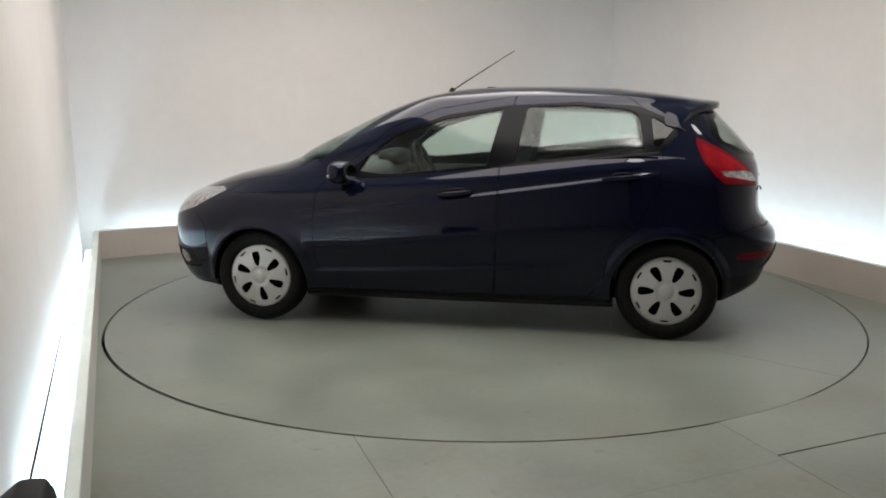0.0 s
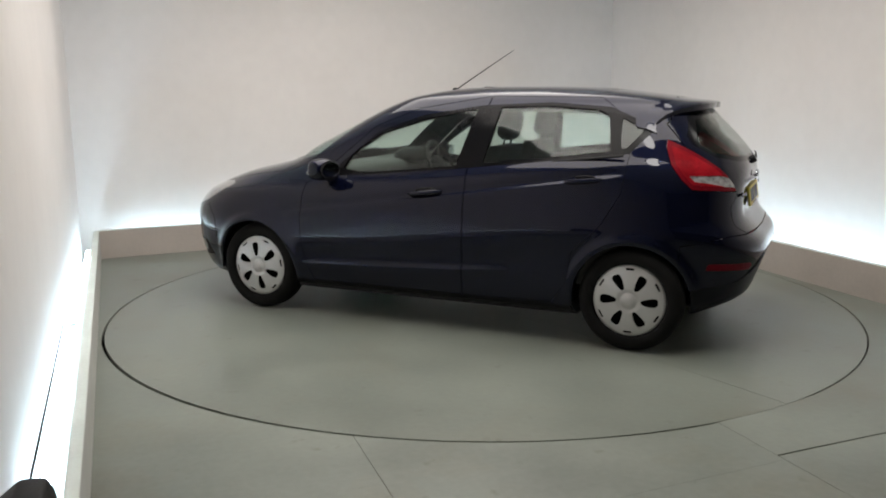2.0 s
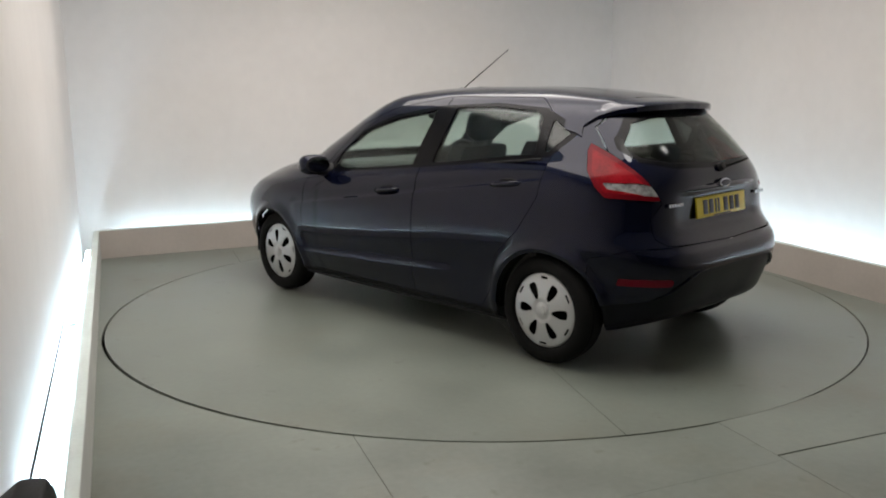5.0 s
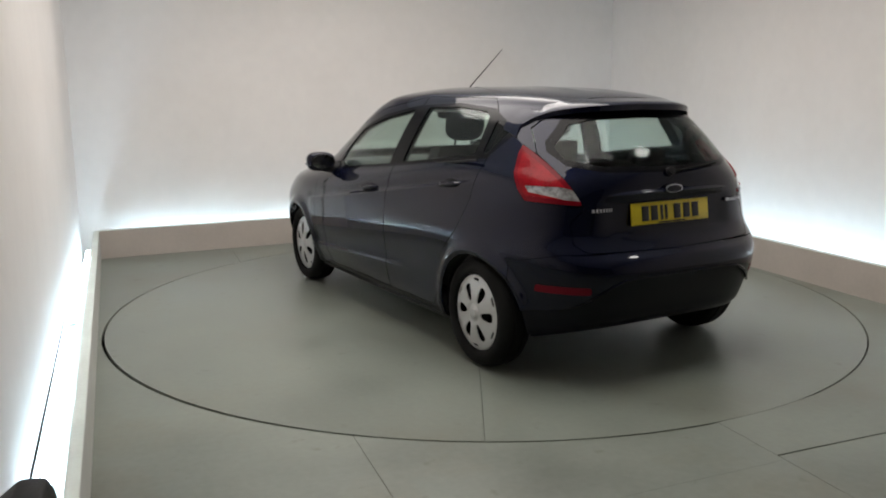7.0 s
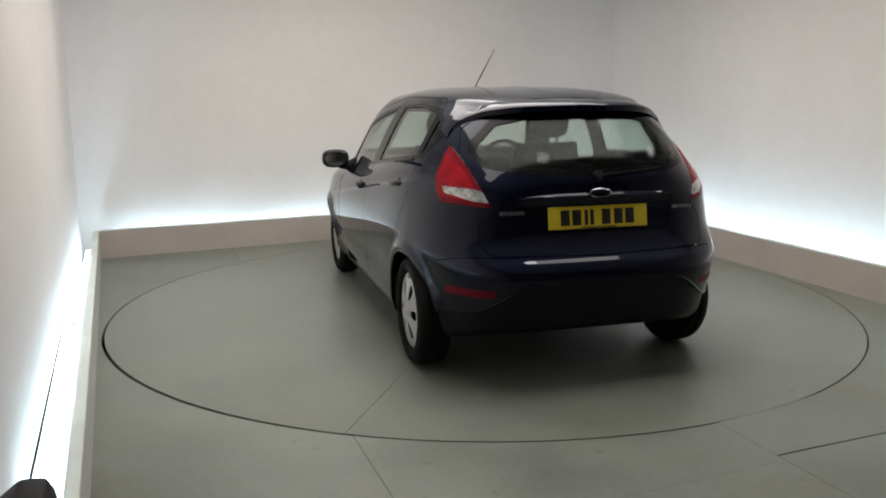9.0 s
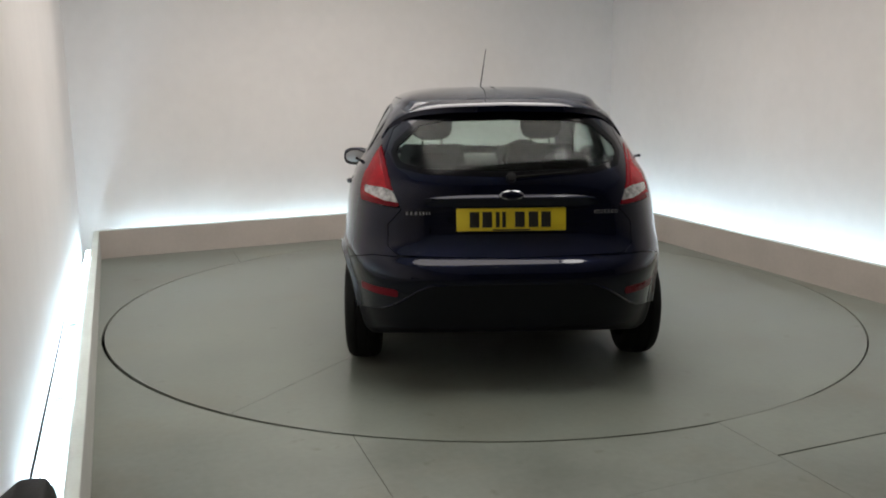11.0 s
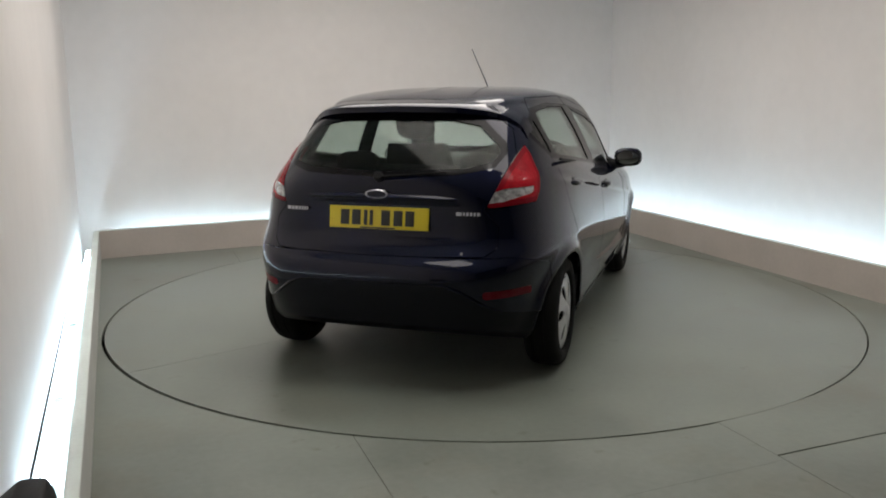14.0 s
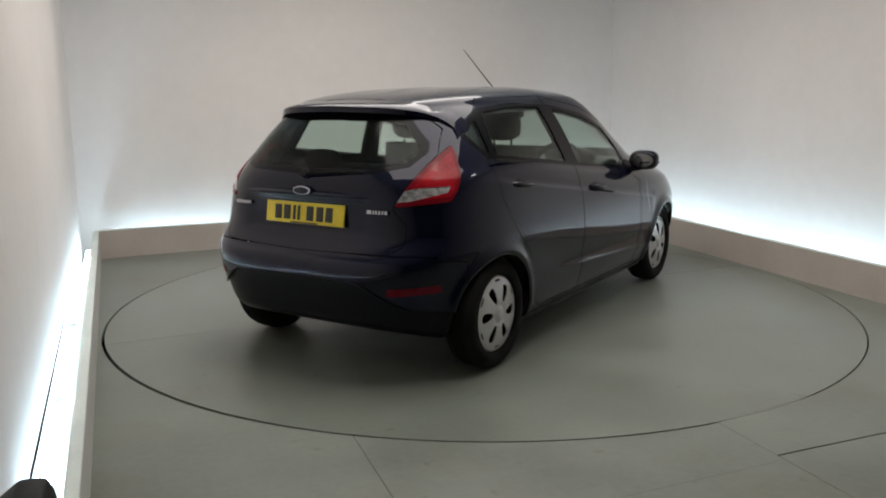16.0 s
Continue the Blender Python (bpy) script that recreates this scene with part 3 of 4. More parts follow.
def build_car():
    thing = tagged(new("hatchback_car"), "midnight blue five-door hatchback with silver wheel trims, parked on the turntable", "car")
    sh, F = car_shell()
    roof = np.hstack([sh.V, sh.N])[(sh.V[:, 2] > 1.1) & (sh.V[:, 0] < -1.1)]
    pick = lambda P, ax: P[:, list(ax)]
    left = lambda P: 0.35 - P[:, 1]

    def side(poly, r=0.0, grow=0.0):
        return lambda P: np.maximum(poly_sdf(pick(P, XZ), poly, r) - grow, left(P))

    def end(poly, r=0.0, grow=0.0, tail=True):
        q = [(y, z) for y, z in poly]
        return lambda P: np.maximum(poly_sdf(np.stack([np.abs(P[:, 1]), P[:, 2]], 1), q, r) - grow, (P[:, 0] + 1.15) if tail else (0.15 - P[:, 0]))

    # wheel arches go right through the flank
    for cx in (1.2445, -1.2445):
        _, F = sh.cut(F, lambda P: np.maximum(np.hypot(P[:, 0] - cx, P[:, 2] - 0.285) - 0.318, 0.52 - P[:, 1]))
    # side windows in their black surround
    dlo, F = sh.cut(F, side(WINDOW_LINE, 0.0))
    panes, doors = {}, {}
    for name, poly in (("front_side_window", FRONT_GLASS), ("rear_side_window", REAR_DOOR_GLASS), ("quarter_window", QUARTER_GLASS)):
        pane, dlo = sh.cut(dlo, side(poly, 0.012, -0.006))
        for s in "LR":
            panes[name, s] = sh.panel(name, pane, DARK_GLASS if name == "quarter_window" else GLASS, thing, 0.004, -0.006, s, "tinted side glass")
    for s in "LR":
        sh.panel("window_surround", dlo, BLACK_GLOSS, thing, 0.030, -0.0015, s, "gloss black pillar and window frame")
    # tail lamps, with a clear lower insert
    lamp, F = sh.cut(F, tail_lamp_field)
    _, F = sh.cut(F, lambda P: tail_lamp_field(P) - 0.003)
    clear_poly = [(0.50, 0.905), (0.50, 0.932), (0.60, 0.965), (0.70, 0.968), (0.70, 0.945), (0.60, 0.915)]
    clear, lamp = sh.cut(lamp, end(clear_poly, 0.004))
    core, rim = sh.cut(lamp, lambda P: tail_lamp_field(P) + 0.022)
    for s in "LR":
        red = sh.panel("tail_lamp", rim, LAMP_RED, thing, 0.05, 0.004, s, "wedge-shaped red tail lamp")
        sh.panel("brake_lens", core, LAMP_CORE, red, 0.045, 0.007, s, "brighter red ribbed brake lens")
        sh.panel("reversing_lens", clear, LAMP_CLEAR, red, 0.03, 0.003, s, "clear reversing and indicator lens")
    # rear window, tailgate, bumper
    glass_poly = [(0.0, 1.318), (0.30, 1.312), (0.44, 1.285), (0.555, 1.18), (0.575, 1.13), (0.54, 1.065), (0.40, 1.035), (0.0, 1.022), (-0.4, 1.03), (-0.4, 1.31)]
    pane, F = sh.cut(F, end(glass_poly, 0.0))
    rim, core = sh.cut(pane, lambda P: -end(glass_poly, 0.0)(P) - 0.028)
    sh.panel("rear_window", core, REAR_GLASS, thing, 0.004, 0.0, "LR", "dark tinted heated rear window")
    sh.panel("rear_window_edge", rim, BLACK_GLOSS, thing, 0.010, 0.0, "LR", "black glass border")
    gate_poly = [(0.0, 1.40), (0.40, 1.36), (0.56, 1.24), (0.605, 1.12), (0.57, 0.98), (0.52, 0.87), (0.585, 0.80), (0.585, 0.70), (0.54, 0.665), (0.0, 0.652), (-0.5, 0.652), (-0.5, 1.40)]
    gate, F = sh.cut(F, lambda P: np.maximum(end(gate_poly, 0.0)(P), P[:, 0] + 1.335))
    _, F = sh.cut(F, lambda P: np.maximum(end(gate_poly, 0.0)(P), P[:, 0] + 1.335) - 0.0035)
    sh.panel("tailgate", gate, PAINT, thing, 0.012, 0.0, "LR")
    bump_f = lambda P: np.maximum.reduce([P[:, 2] - np.interp(P[:, 0], [-1.9, -1.75, -1.5], [0.655, 0.655, 0.60]), P[:, 0] + 1.50, 0.20 - P[:, 2]])
    bumper, F = sh.cut(F, bump_f)
    _, F = sh.cut(F, lambda P: bump_f(P) - 0.004)
    insert_poly = [(0.0, 0.535), (0.37, 0.530), (0.43, 0.515), (0.56, 0.425), (0.62, 0.395), (0.86, 0.34), (0.86, 0.20), (-0.5, 0.20), (-0.5, 0.535)]
    insert, bumper = sh.cut(bumper, end(insert_poly))
    refl_poly = [(0.545, 0.470), (0.545, 0.500), (0.72, 0.504), (0.72, 0.476)]
    refl, bumper = sh.cut(bumper, lambda P: np.maximum(poly_sdf(pick(P, YZ), refl_poly, 0.004), P[:, 0] + 1.6))
    bump_ob = sh.panel("rear_bumper", bumper, PAINT, thing, 0.012, 0.0, "LR")
    sh.panel("bumper_insert", insert, SATIN, bump_ob, 0.02, -0.012, "LR", "satin black lower bumper insert")
    # pressed lip round the insert
    skin = sh.V[(sh.V[:, 0] < -1.5) & (sh.V[:, 2] > 0.3) & (sh.V[:, 2] < 0.6)]
    lip = []
    for y, z in zip(np.interp(np.linspace(0, 4, 33), range(5), [0.30, 0.385, 0.45, 0.56, 0.625]), np.interp(np.linspace(0, 4, 33), range(5), [0.532, 0.529, 0.500, 0.425, 0.392])):
        k = np.argsort(np.hypot(skin[:, 1] - y, skin[:, 2] - z))[:4]
        lip.append((float(skin[k, 0].mean()) - 0.001, float(y), float(z)))
    for e in (1, -1):
        part("bumper_lip", tube_bm([(x, y * e, z) for x, y, z in lip], 0.006, 8, [0.001 + 0.006 * math.sin(math.pi * k / 32) ** 0.5 for k in range(33)]), PAINT, bump_ob, "pressed lip of the bumper")
    for s in "LR":
        sh.panel("reflector", refl, REFLECTOR, bump_ob, 0.01, 0.002, s, "dark red bumper reflector")
    # nose: headlamps, bonnet, windscreen, bumper
    lamp, F = sh.cut(F, side(HEADLAMP, 0.004))
    for s in "LR":
        sh.panel("headlamp", lamp, LAMP_CLEAR, thing, 0.04, 0.001, s, "swept-back clear headlamp")
    screen_poly = [(0.0, 1.378), (0.44, 1.352), (0.525, 1.30), (0.665, 1.02), (0.60, 1.0), (0.0, 0.995), (-0.4, 0.995), (-0.4, 1.378)]
    pane, F = sh.cut(F, end(screen_poly, tail=False))
    sh.panel("windscreen", pane, GLASS, thing, 0.005, -0.003, "LR", "tinted laminated windscreen")
    bonnet_f = lambda P: np.maximum.reduce([poly_sdf(pick(P, XY), [(1.88, -0.5), (1.86, 0.30), (1.77, 0.50), (1.55, 0.62), (1.10, 0.70), (0.95, 0.62), (1.09, -0.5)]), 0.72 - P[:, 2]])
    bonnet, F = sh.cut(F, bonnet_f)
    _, F = sh.cut(F, lambda P: bonnet_f(P) - 0.004)
    sh.panel("bonnet", bonnet, PAINT, thing, 0.012, 0.0, "LR")
    fb = lambda P: np.maximum.reduce([1.62 - P[:, 0] + np.maximum(0, P[:, 2] - 0.6), P[:, 2] - 0.72, 0.2 - P[:, 2]])
    bumper, F = sh.cut(F, fb)
    _, F = sh.cut(F, lambda P: fb(P) - 0.004)
    grille, bumper = sh.cut(bumper, lambda P: np.maximum(poly_sdf(pick(P, YZ), [(-0.6, 0.27), (0.42, 0.27), (0.5, 0.45), (0.40, 0.50), (-0.6, 0.50)], 0.01), 1.7 - P[:, 0]))
    fog, bumper = sh.cut(bumper, lambda P: np.maximum(poly_sdf(pick(P, YZ), [(0.56, 0.30), (0.72, 0.33), (0.72, 0.42), (0.58, 0.43)], 0.01), 1.6 - P[:, 0]))
    ob = sh.panel("front_bumper", bumper, PAINT, thing, 0.012, 0.0, "LR")
    sh.panel("grille", grille, BLACK, ob, 0.02, -0.02, "LR", "black trapezoid lower grille")
    core, fog = sh.cut(fog, lambda P: np.hypot(P[:, 1] - 0.635, P[:, 2] - 0.368) - 0.042)
    for s in "LR":
        cup = sh.panel("fog_lamp_surround", fog, BLACK, ob, 0.02, -0.012, s, "black fog lamp surround")
        sh.panel("fog_lamp", core, LAMP_CLEAR, ob, 0.02, -0.006, s, "clear round fog lamp")
    # doors
    for name, poly in (("front_door", FRONT_DOOR), ("rear_door", REAR_DOOR)):
        f = side(poly, 0.0)
        door, F = sh.cut(F, lambda P: f(P) + 0.0016)
        _, F = sh.cut(F, lambda P: f(P) - 0.0016)
        for s in "LR":
            doors[name, s] = sh.panel(name, door, PAINT, thing, 0.02, 0.0, s)
            panes[name.replace("door", "side_window"), s].parent = doors[name, s]
    under, F = sh.cut(F, lambda P: P[:, 2] - 0.205)
    sh.panel("underbody", under, BLACK, thing, 0.01, 0.0, "LR", "black underbody")
    sill, F = sh.cut(F, lambda P: P[:, 2] - 0.232)
    sh.panel("sill", sill, BLACK_GLOSS, thing, 0.01, 0.0, "LR", "dark sill edge")
    sh.panel("body", F, PAINT, thing, 0.012, 0.0, "LR")
    build_fittings(thing, roof, doors)
    build_wheels(thing)
    build_cabin(thing)
    return thing


def trim_disc():
    """The wheel trim: a shallow silver dome with six large and six small openings."""
    rings, steps, R = np.linspace(0, 0.198, 26), 120, 0.198
    dome = lambda r: 0.024 * (1 - (r / R) ** 2.2) - 0.008 * np.exp(-((r - 0.045) / 0.012) ** 2) - 0.009 * np.clip((r - 0.188) / 0.010, 0, 1) ** 2
    V, F = [(0, 0, dome(0.0))], []
    for r in rings[1:]:
        V += [(r * math.cos(2 * math.pi * k / steps), r * math.sin(2 * math.pi * k / steps), dome(r)) for k in range(steps)]
    for k in range(steps):
        k2 = (k + 1) % steps
        F.append((0, 1 + k, 1 + k2))
        for j in range(len(rings) - 2):
            a, b = 1 + j * steps, 1 + (j + 1) * steps
            F += [(a + k, b + k, b + k2), (a + k, b + k2, a + k2)]
    V = np.array(V)
    F = np.array(F)
    N = np.zeros_like(V)
    fn = np.cross(V[F[:, 1]] - V[F[:, 0]], V[F[:, 2]] - V[F[:, 0]])
    for j in range(3):
        np.add.at(N, F[:, j], fn)
    N /= np.linalg.norm(N, axis=1)[:, None]
    sh = Shell(V, N)
    for k in range(6):
        a = radians(60 * k)
        c, s = math.cos(a), math.sin(a)
        big = [(0.066, -0.007), (0.075, -0.014), (0.110, -0.024), (0.140, -0.024), (0.152, -0.014), (0.152, 0.014), (0.140, 0.022), (0.110, 0.018), (0.075, 0.008), (0.066, 0.004)]
        _, F = sh.cut(F, lambda P: poly_sdf(np.stack([P[:, 0] * c + P[:, 1] * s, -P[:, 0] * s + P[:, 1] * c], 1), big, 0.002))
        a = radians(60 * k + 30)
        c2, s2 = math.cos(a), math.sin(a)
        slot = [(0.166, -0.026), (0.176, -0.020), (0.176, 0.020), (0.166, 0.026)]
        _, F = sh.cut(F, lambda P: poly_sdf(np.stack([P[:, 0] * c2 + P[:, 1] * s2, -P[:, 0] * s2 + P[:, 1] * c2], 1), slot, 0.001))
    return sh, F


def build_wheels(thing):
    tyre = [(0.190, -0.055), (0.200, -0.082), (0.215, -0.090), (0.245, -0.090), (0.268, -0.082), (0.282, -0.066), (0.288, -0.045),
            (0.289, -0.034), (0.283, -0.032), (0.283, -0.026), (0.290, -0.024), (0.290, 0.024), (0.283, 0.026), (0.283, 0.032), (0.289, 0.034), (0.288, 0.045),
            (0.282, 0.066), (0.268, 0.082), (0.245, 0.090), (0.222, 0.089), (0.210, 0.083), (0.206, 0.070), (0.19, 0.055)]
    sh, F = trim_disc()
    for x, z0 in ((1.2445, 0.29), (-1.2445, 0.29)):
        for s in (1, -1):
            spin = 40 if x > 0 else 0
            m = Matrix.Translation((x, s * 0.738, z0)) @ pose(0, 0, 0, -90 * s, 0, 0)
            wheel = part("wheel", lathe_bm([(0.0, 0.010), (0.05, 0.012), (0.06, 0.002), (0.12, -0.01), (0.19, -0.02), (0.203, 0.058), (0.20, 0.060)], 48), DARK, thing, "dark steel wheel behind a silver six-slot trim")
            wheel.matrix_local = m
            part("tyre", lathe_bm(tyre, 64), RUBBER, wheel, "black rubber tyre")
            ob = sh.panel("wheel_trim", F, SILVER, wheel, 0.006, 0.0, "L", "silver plastic wheel trim")
            ob.matrix_local = Matrix.Translation((0, 0, 0.068)) @ pose(0, 0, 0, 0, 0, spin) @ Matrix.Diagonal((1.035, 1.035, 1, 1))
            hub = part("hub_badge", lathe_bm([(0.0, 0.098), (0.020, 0.0975), (0.027, 0.095), (0.028, 0.086)], 32), SILVER, wheel, "plain round hub badge")
            # liner of the arch
            bm = bmesh.new()
            rows = []
            for k in range(33):
                a = radians((-6 + 192 * k / 32) if x > 0 else (-6 + 172 * k / 32))
                rows.append([bm.verts.new((x + 0.322 * math.cos(a), s * y, 0.285 + 0.322 * math.sin(a))) for y in (0.44, 0.80 if math.cos(a) > -0.6 or x > 0 else 0.72)])
            for a, b in zip(rows, rows[1:]):
                bm.faces.new((a[0], b[0], b[1], a[1]))
            bm.faces.new([r[0] for r in rows])
            part("arch_liner", bm, BLACK, thing, "black wheel arch liner")


def oval_bm(rx, rz, depth, m, steps=32):
    bm = bmesh.new()
    ring = lambda k, d: [bm.verts.new((rx * k * math.cos(2 * math.pi * j / steps), rz * k * math.sin(2 * math.pi * j / steps), d)) for j in range(steps)]
    a, b, c = ring(1, 0), ring(1, depth * 0.6), ring(0.86, depth)
    for p, q in ((a, b), (b, c)):
        for j in range(steps):
            bm.faces.new((p[j], p[(j + 1) % steps], q[(j + 1) % steps], q[j]))
    bm.faces.new(c)
    bm.faces.new(a)
    bmesh.ops.transform(bm, matrix=m, verts=bm.verts)
    return bm


def egg_bm(m, power=2.6, rings=14, steps=22):
    """A rounded pebble of unit size, squarer than a ball."""
    bm = bmesh.new()
    sg = lambda v: math.copysign(abs(v) ** (2 / power), v)
    rows = []
    for i in range(rings + 1):
        a = math.pi * i / rings - math.pi / 2
        rows.append([bm.verts.new((sg(math.cos(a)) * sg(math.cos(2 * math.pi * j / steps)), sg(math.cos(a)) * sg(math.sin(2 * math.pi * j / steps)), sg(math.sin(a)))) for j in range(steps)])
    for p, q in zip(rows, rows[1:]):
        for j in range(steps):
            bm.faces.new((p[j], p[(j + 1) % steps], q[(j + 1) % steps], q[j]))
    bmesh.ops.remove_doubles(bm, verts=bm.verts, dist=1e-4)
    bmesh.ops.transform(bm, matrix=m, verts=bm.verts)
    return bm


def build_fittings(thing, roof, doors):
    # roof spoiler: a thin blade that carries the roof on over the rear window
    def near(cols, q):
        d = np.linalg.norm(roof[:, cols] - np.array(q), axis=1)
        k = np.argsort(d)[:6]
        w = 1 / (d[k] + 0.004)
        return (roof[k] * w[:, None]).sum(0) / w.sum()

    def proud(p, gap):
        """Lift a point that would lie inside the body to just over its skin."""
        s = near([0, 1, 2], p)
        n = s[3:] / np.linalg.norm(s[3:])
        h = float(np.dot(np.array(p) - s[:3], n))
        return tuple(np.array(p) + max(0.0, gap - h) * n)

    tail = roof[roof[:, 3] < -0.15]

    def tail_x(y, z):
        d = np.hypot(tail[:, 1] - y, tail[:, 2] - z)
        k = np.argsort(d)[:6]
        w = 1 / (d[k] + 0.004)
        return float((tail[k, 0] * w).sum() / w.sum())

    bm = bmesh.new()
    rows = []
    at = (0, 0.4, 0.65, 0.8, 0.9, 1.0)
    for k in range(65):
        u = -1 + 2 * k / 64
        a, side = abs(u), 1 if u > 0 else -1
        y = float(smooth(at, (0, 0.28, 0.450, 0.540, 0.590, 0.625), a))
        z = float(smooth(at, (1.353, 1.346, 1.326, 1.290, 1.250, 1.195), a))
        out = float(smooth(at, (0.082, 0.078, 0.066, 0.046, 0.030, 0.012), a))
        xb = tail_x(y, z) - out
        thin = 1 - 0.6 * a ** 4
        xf, yf = -1.30 - 0.10 * a ** 4, y * (1 - 0.02 * a)
        top = near([0, 1], (xf, yf))[2] - 0.006 if a < 0.75 else None
        front = (xf, yf, top) if top is not None else proud((xb + 0.11, y + 0.004, z + 0.035), -0.004)
        mid = lambda f: proud(tuple((1 - f) * np.array(front) + f * np.array((xb + 0.012, y, z + 0.012))), 0.0015)
        ring = [front, mid(0.35), mid(0.7), (xb + 0.010, y, z + 0.011 * thin), (xb, y, z + 0.003 * thin), (xb + 0.002, y, z - 0.026 * thin), (xb + 0.03, y - 0.004, z - 0.028 * thin), (xb + out + 0.03, y - 0.01 * a, z - 0.004)]
        rows.append([bm.verts.new((p[0], p[1] * side, p[2])) for p in ring])
    for a, b in zip(rows, rows[1:]):
        for j in range(8):
            bm.faces.new((a[j], a[(j + 1) % 8], b[(j + 1) % 8], b[j]))
    bm.faces.new(rows[0]), bm.faces.new(rows[-1])
    part("roof_spoiler", bm, PAINT, thing, "body-coloured roof spoiler over the rear window")
    # plate on the tailgate: the characters stay plain bars
    tilt = pose(-1.788, 0, 0.825, 0, 0, 0) @ pose(0, 0, 0, 0, 8, 0)
    plate = part("number_plate", box_bm((-0.006, -0.26, -0.0545), (0.006, 0.26, 0.0545), 0.003, tilt), PLATE, thing, "yellow rear number plate")
    xs = [-0.175, -0.115, -0.065, -0.035, 0.040, 0.105, 0.165]
    for y, w in zip(xs, (0.046, 0.046, 0.018, 0.018, 0.046, 0.046, 0.046)):
        part("plate_mark", box_bm((-0.0085, -y - w / 2, -0.037), (-0.0055, -y + w / 2, 0.037), 0.001, tilt), PLATE_INK, plate, "plain dark bar")
    part("plate_maker_mark", box_bm((-0.0085, -0.09, -0.052), (-0.0055, 0.09, -0.0455), 0, tilt), PLATE_INK, plate, "plain dark bar")
    # pressed handle strip above it, oval badge and chrome script bars
    ledge = bmesh.new()
    rows = []
    for u in np.linspace(-1, 1, 25):
        xs, ys, zs = -1.778 + 0.085 * abs(u) ** 3.5, 0.53 * u, 0.938 - 0.006 * u * u
        rows.append([ledge.verts.new((xs + dx, ys, zs + dz)) for dx, dz in ((0.02, 0.014), (-0.004, 0.012), (-0.024, -0.004), (-0.028, -0.010), (-0.022, -0.020), (0.02, -0.022))])
    for a, b in zip(rows, rows[1:]):
        for j in range(6):
            ledge.faces.new((a[j], a[(j + 1) % 6], b[(j + 1) % 6], b[j]))
    ledge.faces.new(rows[0]), ledge.faces.new(rows[-1])
    part("tailgate_strip", ledge, PAINT, thing, "pressed strip over the number plate")
    face = lambda x, y, z, t=8: Matrix.Translation((x, y, z)) @ pose(0, 0, 0, 0, -90 + t, 0) @ pose(0, 0, 0, 0, 0, 90)
    badge = part("badge", oval_bm(0.058, 0.023, 0.008, face(-1.803, 0, 0.942)), CHROME, thing, "plain chrome oval badge")
    part("badge_centre", oval_bm(0.050, 0.0165, 0.003, face(-1.810, 0, 0.942)), PAINT, badge, "plain dark blue oval")
    for y0, widths in ((0.50, (0.018, 0.016, 0.018, 0.012, 0.012, 0.010, 0.008)), (-0.395, (0.030, 0.010, 0.014, 0.014, 0.012, 0.016))):
        y = y0
        for w in widths:
            part("script_bar", box_bm((-0.002, -w / 2, -0.009), (0.003, w / 2, 0.009), 0.002, pose(-1.786 + 0.35 * max(0, abs(y) - 0.33) ** 2, y - w / 2, 0.858, 0, 7, 0)), CHROME, thing, "plain chrome script bar")
            y -= w + 0.004
    # rear wiper
    wiper = part("rear_wiper", tube_bm([(-1.786, 0.0, 1.022), (-1.784, -0.10, 1.030), (-1.773, -0.24, 1.042), (-1.757, -0.34, 1.050)], 0.009, 8, [0.009, 0.007, 0.005, 0.004]), DARK, thing, "black rear wiper")
    part("wiper_hub", lathe_bm([(0.0, 0.03), (0.022, 0.028), (0.026, 0.0)], 20, Matrix.Translation((-1.766, 0, 1.018)) @ pose(0, 0, 0, 0, -62, 0)), BLACK, wiper)
    # aerial
    aerial = part("aerial", tube_bm([(0.150, 0, 1.44), (0.10, 0, 1.475), (-0.261, -0.005, 1.693)], 0.003, 8, [0.005, 0.0042, 0.0022]), BLACK, thing, "thin black roof aerial")
    part("aerial_foot", lathe_bm([(0.0, 0.03), (0.012, 0.026), (0.022, 0.004), (0.024, -0.012)], 20, pose(0.160, 0, 1.430, 0, -12, 0)), BLACK, aerial)
    # front wipers
    for y0, y1 in ((0.45, -0.15), (-0.10, -0.50)):
        part("front_wiper", tube_bm([(1.14, y0, 0.985), (1.12, (y0 + y1) / 2, 0.997), (1.10 - 0.2 * abs(y1) ** 2, y1, 1.000)], 0.008, 6), BLACK, thing, "black windscreen wiper")
    for s in (1, -1):
        # door mirrors
        m = Matrix.Translation((0.665, s * 0.895, 0.960)) @ pose(0, 0, 0, 0, 0, -8 * s) @ Matrix.Diagonal((0.060, 0.098, 0.066, 1))
        shell = part("door_mirror", egg_bm(m, 2.9), PAINT, thing, "body-coloured door mirror on a black stalk")
        glassm = Matrix.Translation((0.604, s * 0.900, 0.961)) @ pose(0, 0, 0, 0, 0, -8 * s)
        part("mirror_frame", oval_bm(0.088, 0.056, 0.006, glassm @ pose(0, 0, 0, 0, -90, 0) @ pose(0, 0, 0, 0, 0, 90)), BLACK, shell, "black mirror surround")
        part("dim_mirror_glass", oval_bm(0.078, 0.047, 0.003, Matrix.Translation((-0.006, 0, 0)) @ glassm @ pose(0, 0, 0, 0, -90, 0) @ pose(0, 0, 0, 0, 0, 90)), MIRROR, shell, "mirror glass, coloured dark for the dim reflection in it")
        part("mirror_stalk", tube_bm([(0.655, s * 0.75, 0.915), (0.66, s * 0.80, 0.908), (0.665, s * 0.87, 0.915)], 0.03, 10, [0.050, 0.036, 0.028]), BLACK, shell, "black mirror stalk")
